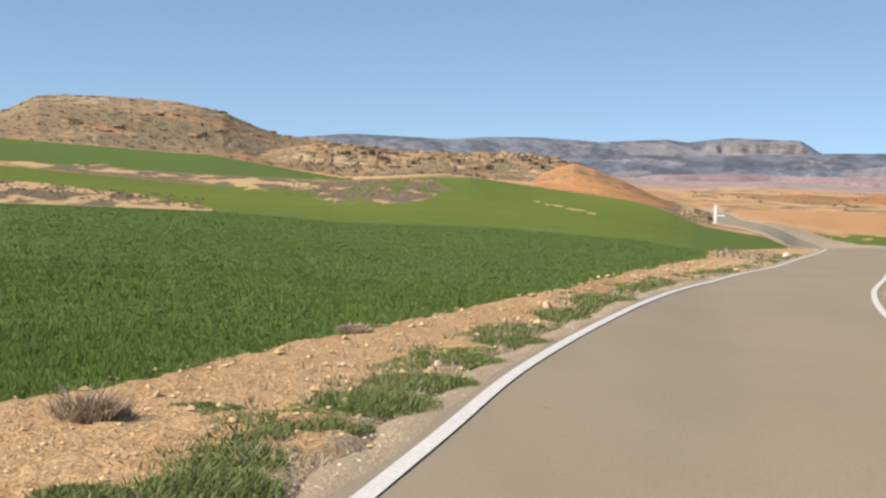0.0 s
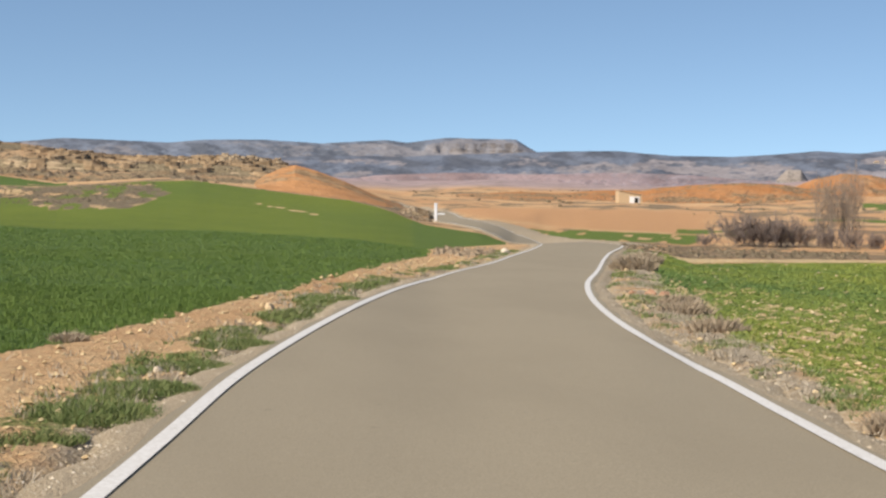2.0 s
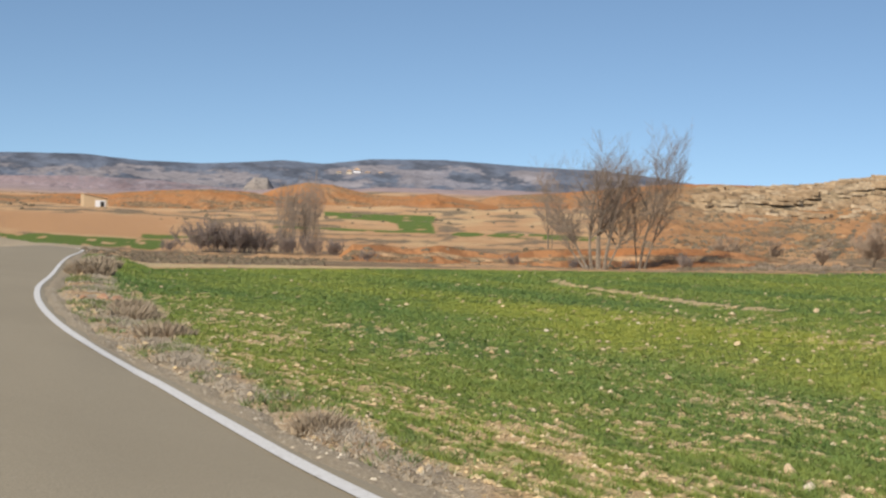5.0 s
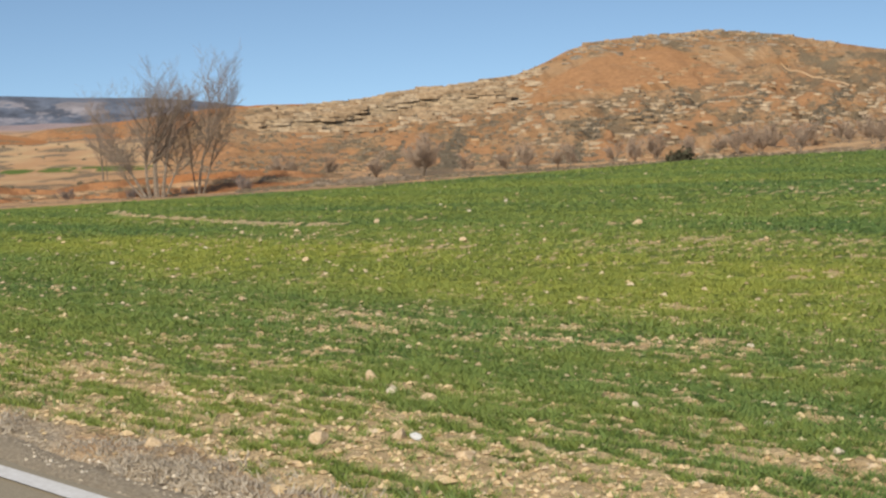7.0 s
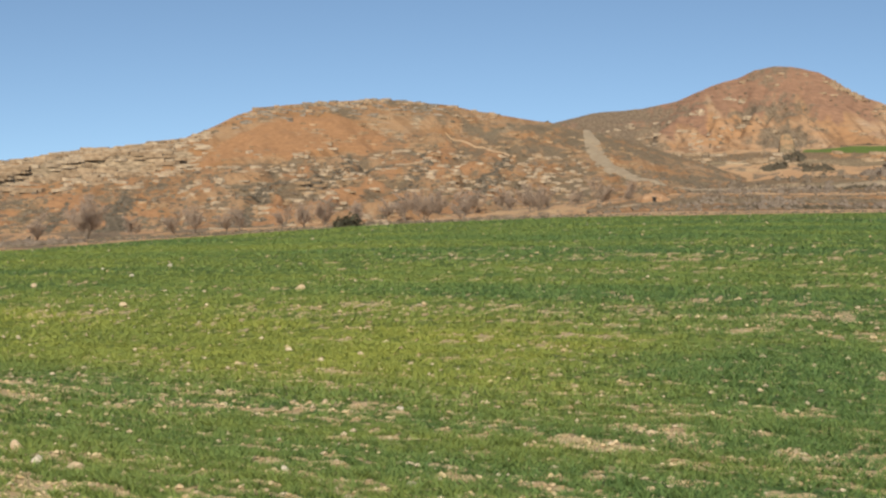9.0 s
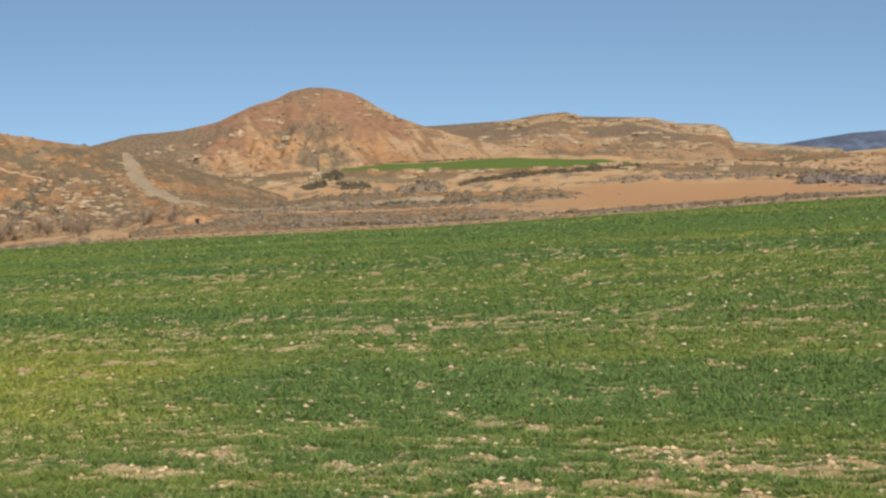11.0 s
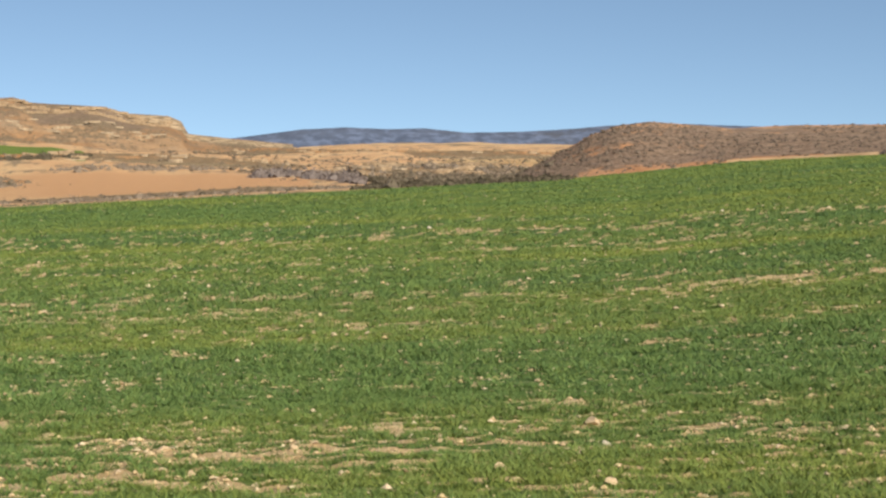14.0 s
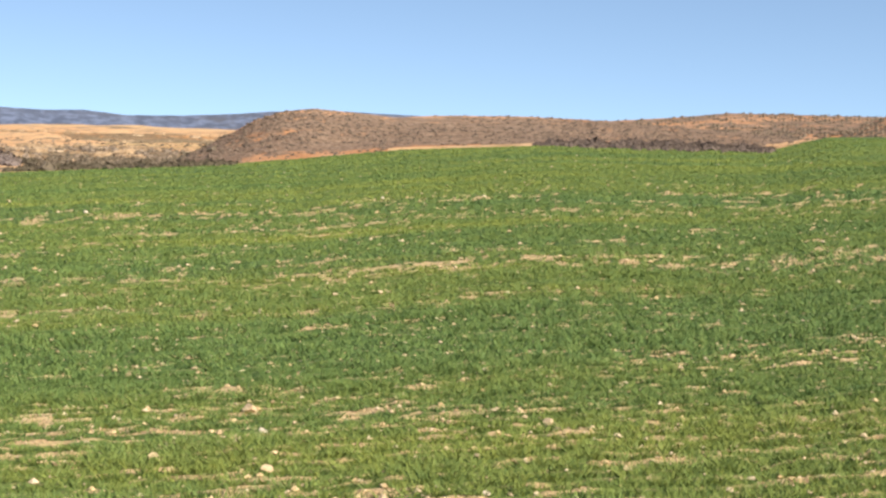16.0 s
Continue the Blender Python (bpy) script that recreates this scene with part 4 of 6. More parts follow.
# low clay hills and cut banks of the valley
for name, label, crest, rc, rf, rb, mat, seed, grow in (
    ("low_clay_hill", "low orange clay hill in the valley", [(9.0, -1.45), (10.5, -1.18), (12, -1.1), (13.5, -1.0), (15, -1.08), (16.5, -.95), (18, -.92), (20, -1.1), (21, -1.4)], 620, 480, 760, M_MOUND, 111, .06),
    ("low_clay_hill", "low orange clay hill in the valley", [(17, -1.2), (18.6, -.85), (20, -.72), (22, -.62), (23.5, -.68), (25, -.95), (26.5, -1.3)], 560, 440, 680, M_MOUND, 112, .05),
    ("low_clay_hill", "rounded orange clay hill with a pale foot", [(23.5, -.9), (24.6, -.45), (25.6, -.24), (26.6, -.3), (28, -.62), (29.2, -.66), (30.6, -.5), (32, -.75), (33.5, -1.0)], 700, 540, 860, M_MOUND, 113, .0),
    ("low_clay_hill", "low tan hill with dry grass", [(31, -.95), (33, -.5), (35, -.35), (37, -.12), (38.3, .04), (39.6, .16), (41.2, .22), (43, .2), (45, -.2)], 800, 600, 980, M_MOUND, 114, .02),
    ("pale_mound", "low whitish earth mound beside the road", [(8.3, -1.75), (8.9, -1.47), (9.4, -1.36), (9.9, -1.42), (10.3, -1.6), (10.6, -1.8)], 345, 305, 400, M_PALEHILL, 124, -.3),
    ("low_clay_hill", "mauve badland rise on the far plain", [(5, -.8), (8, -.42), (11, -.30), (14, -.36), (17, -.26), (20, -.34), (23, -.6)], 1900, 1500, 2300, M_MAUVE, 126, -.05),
    ("clay_bank", "eroded orange clay bank above a dry stream", [(26.9, -3.1), (27.5, -2.55), (28.6, -2.53), (29.6, -2.68), (30.9, -2.48), (31.8, -2.66), (33.2, -2.75), (34.4, -2.52), (36, -2.45), (38.5, -2.3), (41, -2.25), (44, -2.5)], 120, 104, 150, M_REDBANK, 115, .0),
    ("scrub_bank", "roadside bank with dry scrub and clay", [(8.3, -2.2), (8.9, -1.75), (9.5, -1.62), (10.0, -1.78), (10.35, -2.2), (10.6, -2.6)], 158, 146, 176, M_BANK, 116, .12),
    ("clay_terrace", "clay terrace with small cliffs and scrub", [(65.5, -.3), (67, .32), (69, .42), (71, .40), (73.2, .46), (73.7, .2), (74.2, -.2)], 420, 350, 470, M_BANK, 117, .05),
    ("clay_terrace", "clay bank below a green terrace field", [(72.6, .1), (74, .46), (76, .42), (79, .37), (82, .36), (85, .42), (88, .38), (91, .15), (94, -.1)], 422, 350, 470, M_BANK, 118, .10),
    ("clay_terrace", "low clay terrace with dry bushes", [(70, -.9), (73, -.52), (76, -.42), (79, -.5), (82, -.48), (84, -.7), (86, -1.0)], 262, 215, 300, M_BANK, 119, .08),
    ("clay_terrace", "low clay terrace with dry bushes", [(66, -1.6), (68, -1.25), (71, -1.1), (75, -1.16), (79, -1.1), (81, -1.3), (83, -1.5)], 158, 125, 185, M_BANK, 120, .02),
    ("clay_terrace", "tan clay terrace on the edge of the plain", [(87, -.2), (89.5, .42), (92, .62), (95, .55), (98, .5), (101, .52), (104, .4), (107, .1)], 640, 430, 800, M_BANK, 121, .06),
    ("clay_terrace", "dry scrub terrace beyond the field", [(91, -.9), (93, -.35), (95.5, -.12), (98, -.05), (100, -.1), (102.5, -.2), (104, -.5)], 300, 215, 360, M_BANK, 122, .10),
    ("clay_terrace", "scrub strip below ploughed clay", [(80, -1.7), (83, -1.32), (86, -1.18), (89, -1.02), (92, -.85), (95, -.9), (97, -1.0)], 150, 118, 168, M_BANK, 123, .14),
):
    HILLS[name + str(seed)] = build_hill(name, label, crest, rc, rf, rb, mat, ledge_at=0.7, ledge_h=0.0 if "hill" in name or "mound" in name else 0.22, gully=1.4 if name == "clay_bank" else 0.9, rough=0.05 if name == "clay_bank" else 0.02, seed=seed, nu=170, nv=44, sink=0.7 if rc < 200 else 1.5,
                                         scrub=(lambda g: (lambda b, f: g + 0 * b))(grow), category="bank" if "bank" in name or "terrace" in name else "hill")

HILLS["earth_wall"] = build_hill("earth_wall", "brown cut earth wall at the end of a green terrace", [(73.12, .3), (73.22, 1.08), (73.4, 1.18), (73.58, 1.12), (73.7, .9), (73.8, .4)], 474, 470, 484, M_TAN,
                                 gully=0.3, rough=0.02, seed=125, nu=40, nv=24, sink=0.8, category="bank")


# ---------------------------------------------------------------- growing things
def blades(x, y, z, height, width, lean, per, spread, rng, tone):
    """Tufts of thin three-cornered leaves: arrays of vertices, faces and tone."""
    n = len(x) * per
    rep = lambda v: np.repeat(np.broadcast_to(np.asarray(v, float), (len(x),)), per)
    a, d = rng.uniform(0, 2 * np.pi, n), rng.uniform(0, 1, n) ** 0.5 * rep(spread)
    bx, by, bz = rep(x) + np.cos(a) * d, rep(y) + np.sin(a) * d, rep(z)
    h = rep(height) * rng.uniform(0.55, 1.15, n)
    w = rep(width) * rng.uniform(0.7, 1.3, n) / 2
    f = rng.uniform(0, 2 * np.pi, n)
    la = rng.uniform(0, 2 * np.pi, n)
    ll = h * rep(lean) * rng.uniform(0.2, 1.2, n)
    v = np.empty((n, 3, 3))
    v[:, 0] = np.stack([bx - np.cos(f) * w, by - np.sin(f) * w, bz - 0.01], 1)
    v[:, 1] = np.stack([bx + np.cos(f) * w, by + np.sin(f) * w, bz - 0.01], 1)
    v[:, 2] = np.stack([bx + np.cos(la) * ll, by + np.sin(la) * ll, bz + h], 1)
    t = np.repeat(rep(tone), 3)
    return v.reshape(-1, 3), np.arange(n * 3).reshape(-1, 3), t


def relief(x, y):
    r = np.hypot(x, y)
    road = on_road(x, y)
    return land(x, y) + (1 - road) * (step(r, 90, 40) * (0.035 * (fbm(x * 1.7, y * 1.7, 3, 3) - 0.5) + 0.055 * (fbm(x * 5.5, y * 5.5, 4, 2) - 0.5))) - 0.10 * road


def scatter(b0, b1, r0, r1, density, rng):
    n = int(0.5 * np.radians(b1 - b0) * (r1 * r1 - r0 * r0) * density)
    b, r = rng.uniform(b0, b1, n), np.sqrt(rng.uniform(r0 * r0, r1 * r1, n))
    return polar(b, r)


def stuff(name, label, category, pieces, material):
    vs, fs, ts, k = [], [], [], 0
    for v, f, t in pieces:
        vs.append(v)
        fs.append(f + k)
        ts.append(t)
        k += len(v)
    me = mesh_from(name, np.concatenate(vs), np.concatenate(fs), material, {"tone": np.concatenate(ts)})
    return tagged(new(name, me), label, category, kind="stuff")


def build_crop():
    rng = np.random.default_rng(7)
    out = []
    for r0, r1, dens, per, h, w, sp in ((5.6, 11, 760, 6, .044, .0085, .024), (11, 18, 380, 5, .046, .012, .032), (18, 32, 130, 5, .048, .016, .055), (32, 62, 30, 5, .055, .026, .12), (62, 125, 5, 5, .07, .045, .25)):
        x, y = scatter(16, 130, r0, r1, dens, rng)
        if r1 < 33:
            u = x - SKEW * y
            x = np.round(u / ROW) * ROW + rng.normal(0, 0.034, len(x)) + SKEW * y
        cover, tone, right, left = crop_state(x, y)
        keep = right.astype(bool) & (rng.uniform(0, 1, len(x)) < cover * 1.0 + 0.02)
        x, y, tone = x[keep], y[keep], tone[keep]
        lush = fbm((x - SKEW * y) * 2.4, y * 0.7, 93, 3)
        out.append(blades(x, y, relief(x, y), h * (0.35 + 1.3 * lush) * (1.1 - 0.3 * tone), w, 1.9, per, sp, rng, np.clip(tone * 0.9 + rng.uniform(-.2, .25, len(x)), 0, 1)))
    stuff("cereal_crop", "young green cereal with yellowish bands and bare patches", "crop", out, M_CROP)
    out = []
    for r0, r1, dens, per, h, w, sp in ((9.5, 16, 420, 4, .060, .009, .035), (16, 28, 160, 4, .060, .012, .06), (28, 48, 34, 4, .06, .018, .11), (48, 86, 9, 4, .06, .034, .2)):
        x, y = scatter(-21, 14, r0, r1, dens, rng)
        cover, tone, right, left = crop_state(x, y)
        keep = left.astype(bool) & (rng.uniform(0, 1, len(x)) < cover)
        x, y, tone = x[keep], y[keep], tone[keep]
        out.append(blades(x, y, relief(x, y), h * (0.7 + 0.6 * fbm(x * 1.1, y * 1.1, 94, 3)), w, 0.7, per, sp, rng, np.clip(tone * 0.7 + rng.uniform(-.15, .2, len(x)), 0, 1)))
    stuff("dense_cereal_crop", "dense dark green young cereal", "crop", out, M_LEFTCROP)


build_crop()


def build_verge_grass():
    rng = np.random.default_rng(17)
    # dry grey grass between the road and the field on the right
    s = rng.uniform(0, 1, 12000) ** 1.6
    y = -6 + s * 76
    wide = field_x_right(y) - line_x(PATH_R, y)
    d = np.where(rng.uniform(0, 1, len(y)) < 0.7, wide - 0.28 + rng.normal(0, 0.17, len(y)), rng.uniform(0.34, 1.9, len(y)))
    x = line_x(PATH_R, y) + d
    keep = (d < wide + 0.2) & (vnoise(x * 1.1, y * 0.8, 81) > 0.36) & (rng.uniform(0, 1, len(y)) < step(d, 0.34, 0.75))
    x, y = x[keep], y[keep]
    h = 0.028 + 0.055 * vnoise(x * 0.8, y * 0.8, 82) * step(vnoise(x * 0.6, y * 0.6, 83), 0.3, 0.7)
    a = blades(x, y, relief(x, y), h, 0.008 + 0.0004 * np.hypot(x, y), 2.2, 10, 0.09, rng, rng.uniform(0, .8, len(x)))
    # thinner dry stalks along the bank on the left
    y2 = 4 + rng.uniform(0, 1, 1300) ** 1.5 * 60
    x2 = line_x(PATH_L, y2) - 0.3 - rng.gamma(1.6, 0.35, len(y2))
    k = (x2 > field_x_left(y2)) & (vnoise(x2 * 1.3, y2 * 1.3, 84) > 0.45)
    x2, y2 = x2[k], y2[k]
    b = blades(x2, y2, relief(x2, y2), 0.09, 0.010 + 0.0004 * np.hypot(x2, y2), 1.0, 6, 0.07, rng, rng.uniform(0, .6, len(x2)))
    stuff("dry_verge_grass", "dry grey grass and straw along the road edge", "grass", [a, b], M_DRY)
    # low green growth among it
    y3 = 3 + rng.uniform(0, 1, 2600) ** 1.4 * 66
    d3 = rng.uniform(0.5, 2.0, len(y3))
    x3 = line_x(PATH_R, y3) + d3
    k = (vnoise(x3 * 0.9, y3 * 0.9, 85) > 0.55) & (x3 < field_x_right(y3) + 0.3)
    x3, y3 = x3[k], y3[k]
    y4 = 4 + rng.uniform(0, 1, 6500) ** 1.3 * 64
    d4 = 0.92 + rng.normal(0, 0.22, len(y4)) + 0.4 * (vnoise(y4 * 0.3, y4 * 0, 86) - 0.5)
    x4 = line_x(PATH_L, y4) - d4
    k = (fbm(x4 * 1.3, y4 * 0.6, 87, 3) > 0.47) & (d4 > 0.35) & (x4 > field_x_left(y4))
    x4, y4 = x4[k], y4[k]
    xx, yy = np.concatenate([x3, x4]), np.concatenate([y3, y4])
    c = blades(xx, yy, relief(xx, yy), 0.035 + 0.055 * vnoise(xx * 1.2, yy * 1.2, 88), 0.010 + 0.0005 * np.hypot(xx, yy), 1.4, 10, 0.09, rng, rng.uniform(0, .7, len(xx)))
    stuff("verge_weeds", "low green weeds scattered along the verge", "weeds", [c], M_WEED)


build_verge_grass()


def clump_mesh(name, radius, height, count, width, rng, material, tone=(0, .7), lean=0.8):
    """One leafy or twiggy clump, wide at the top."""
    a, d = rng.uniform(0, 2 * np.pi, count), np.sqrt(rng.uniform(0, 1, count)) * radius
    x, y = np.cos(a) * d, np.sin(a) * d
    h = height * (1 - 0.55 * (d / radius) ** 2) * rng.uniform(0.5, 1.0, count)
    v, f, t = blades(x, y, np.zeros(count), h, width, lean, 4, radius * 0.15, rng, rng.uniform(*tone, count))
    return mesh_from(name, v, f, material, {"tone": t})


rng = np.random.default_rng(23)
for x, y, rad, hh in ((-1.4, 7.75, .30, .20), (-1.0, 10.2, .26, .17), (-.72, 11.2, .42, .28), (-.3, 12.7, .34, .22), (.1, 14.6, .34, .20), (.62, 16.9, .36, .2), (1.2, 19.0, .3, .16), (2.6, 25.7, .45, .22), (-1.9, 10.6, .22, .09), (-2.0, 7.4, .2, .16)):
    ob = new("weed_clump", clump_mesh("weed_clump", rad * 1.3, hh * .4, int(620 * rad / .3), .013, rng, M_WEED, lean=1.5))
    ob.matrix_basis = pose(x, y, float(relief(np.array([x]), np.array([y]))[0]))
    tagged(ob, "green leafy weed clump on the clay verge", "weed", "weeds along the verge")
M_TWIGLEAF = leaf_material("dead_bush_twigs", (0.25, 0.19, 0.13), (0.36, 0.285, 0.20), (0.42, 0.35, 0.25))
for x, y, rad, hh, lab in ((-2.58, 10.0, .30, .28, "dead grey-brown thorn bush on bare clay"), (5.3, 10.3, .28, .22, "dry grey bush beside the road"), (8.5, 23.8, .55, .34, "dry brown bush beside the field"), (9.3, 26.3, .5, .3, "dry brown bush beside the field"),
                          (7.7, 20.2, .5, .3, "dry grey bush beside the road"), (13.8, 43, .8, .6, "grey-green bush on the road bank"), (16.4, 50, .8, .5, "grey-green bush on the road bank"), (-1.2, 17.2, .25, .15, "dead thorn tuft at the field edge")):
    ob = new("dry_bush", clump_mesh("dry_bush", rad * 0.8, hh * 0.95, int(260 + 480 * rad), .008 + .001 * math.hypot(x, y), rng, M_TWIGLEAF, lean=1.15))
    ob.matrix_basis = pose(x, y, float(relief(np.array([x]), np.array([y]))[0]))
    tagged(ob, lab, "bush", "dry bushes along the road")


# ---------------------------------------------------------------- stones
def stone_mesh(name, seed, material, cuts=2):
    bm = bmesh.new()
    bmesh.ops.create_icosphere(bm, subdivisions=cuts, radius=0.5)
    r = random.Random(seed)
    planes = [Vector((r.uniform(-1, 1), r.uniform(-1, 1), r.uniform(-.4, 1))).normalized() for _ in range(6)]
    for v in bm.verts:
        for p in planes:
            over = v.co.dot(p) - 0.26 - 0.04 * math.sin(seed + 7 * p.x)
            if over > 0:
                v.co -= p * over
        v.co += v.co.normalized() * 0.05 * noise.noise(v.co * 3 + Vector((seed, 0, 0)))
    me = bpy.data.meshes.new(name)
    bm.to_mesh(me)
    bm.free()
    me.materials.append(material)
    return me


STONES = [stone_mesh("stone", 3 + k, M_STONE) for k in range(4)] + [stone_mesh("white_stone", 13 + k, M_STONE_WHITE) for k in range(2)] + [stone_mesh("chalk_stone", 21, M_CHALK)]
rs = random.Random(5)
for x, y, size, kind, lab in (
    (7.18, 7.19, .13, 1, ""), (6.92, 6.73, .10, 5, ""), (6.82, 6.34, .13, 2, ""), (5.42, 5.81, .14, 1, ""), (5.80, 5.60, .11, 3, ""), (5.86, 5.52, .095, 6, "chalk-white stone lying in the young cereal"), (5.59, 4.94, .11, 0, ""), (5.47, 6.25, .09, 2, ""),
    (4.94, 6.58, .12, 3, ""), (7.22, 5.06, .07, 5, ""), (9.56, 6.36, .10, 1, ""), (6.41, 7.06, .08, 0, ""), (6.11, 7.36, .09, 3, ""), (6.64, 3.49, .07, 5, ""), (7.15, 4.15, .08, 5, ""), (18.3, 16.15, .22, 0, ""), (21.7, 15.1, .24, 3, ""), (14.65, 15.96, .14, 1, ""),
    (26.6, 23.3, .18, 4, ""), (30.5, 25.4, .26, 4, ""), (29.7, 27.0, .18, 5, ""), (7.5, 2.88, .08, 0, ""), (9.53, 5.67, .07, 5, ""), (9.0, .33, .09, 2, ""), (6.92, 2.16, .12, 0, ""), (7.98, -1.53, .11, 3, ""), (8.8, -.43, .07, 1, ""), (9.06, 3.5, .10, 1, ""),
    (8.08, -1.99, .10, 2, ""), (8.43, -2.24, .08, 5, ""), (9.08, -2.34, .16, 0, ""), (7.91, -3.84, .10, 1, ""), (7.38, -1.98, .10, 0, ""), (6.59, -2.34, .09, 3, ""), (35.4, -12.4, .2, 5, ""), (36.3, -5.2, .22, 4, ""), (8.29, .16, .09, 2, ""), (6.49, -2.82, .07, 5, ""),
    (23.2, 23.0, .2, 1, ""), (16.4, 20.4, .15, 4, ""), (13.6, 19.2, .14, 5, "")):
    ob = new("stone", STONES[kind])
    size *= 0.85 if x > 11 else 0.92 if y < 3 else 1.08
    ob.matrix_basis = pose(x, y, float(relief(np.array([x]), np.array([y]))[0]) + size * .18, rs.uniform(-14, 14), rs.uniform(-14, 14), rs.uniform(0, 360)) @ Matrix.Diagonal((size, size * .8, size * (.42 if kind == 6 else .62), 1))
    tagged(ob, lab or ("whitish limestone lying in the young cereal" if kind > 3 else "tan limestone lying in the young cereal"), "stone", "stones in the field")
for x, y, size, kind in ((1.42, 22.5, .27, 1), (-.2, 14.3, .13, 5), (14.3, 62.3, .55, 4), (-2.3, 11.0, .10, 1), (-.9, 12.0, .09, 0), (-1.6, 12.6, .08, 1), (.9, 20.2, .12, 0), (-1.1, 9.0, .08, 2), (4.0, 31.6, .2, 1)):
    ob = new("stone", STONES[kind])
    ob.matrix_basis = pose(x, y, float(relief(np.array([x]), np.array([y]))[0]) + size * .16, rs.uniform(-14, 14), rs.uniform(-14, 14), rs.uniform(0, 360)) @ Matrix.Diagonal((size, size * .8, size * .66, 1))
    tagged(ob, "pale limestone on the clay verge", "stone", "stones on the verge")


def block_stone():
    """A squared field stone with broken corners."""
    bm = box(.23, .15, .11, (0, 0, .03), .03)
    bmesh.ops.subdivide_edges(bm, edges=bm.edges[:], cuts=1, use_grid_fill=True)
    for v in bm.verts:
        v.co.x += .16 * v.co.z
        v.co += .045 * noise.noise_vector(v.co * 8)
    me = bpy.data.meshes.new("stone")
    bm.to_mesh(me)
    bm.free()
    me.materials.append(M_STONE)
    ob = new("stone", me)
    ob.matrix_basis = pose(6.92, 0, float(relief(np.array([6.92]), np.array([0.0]))[0]), 4, -5, -62)
    tagged(ob, "large angular tan stone in young cereal", "stone", "stones in the field")


block_stone()
for x, y, size in ((9.65, 29.0, .38), (10.0, 29.2, .30), (9.35, 29.35, .2)):
    ob = new("red_rock", stone_mesh("red_rock", int(size * 100), M_REDROCK))
    ob.matrix_basis = pose(x, y, float(relief(np.array([x]), np.array([y]))[0]) + size * .15, 5, 8, size * 700) @ Matrix.Diagonal((size, size * .8, size * .6, 1))
    tagged(ob, "reddish clay rock beside the road", "rock", "red rocks by the road")


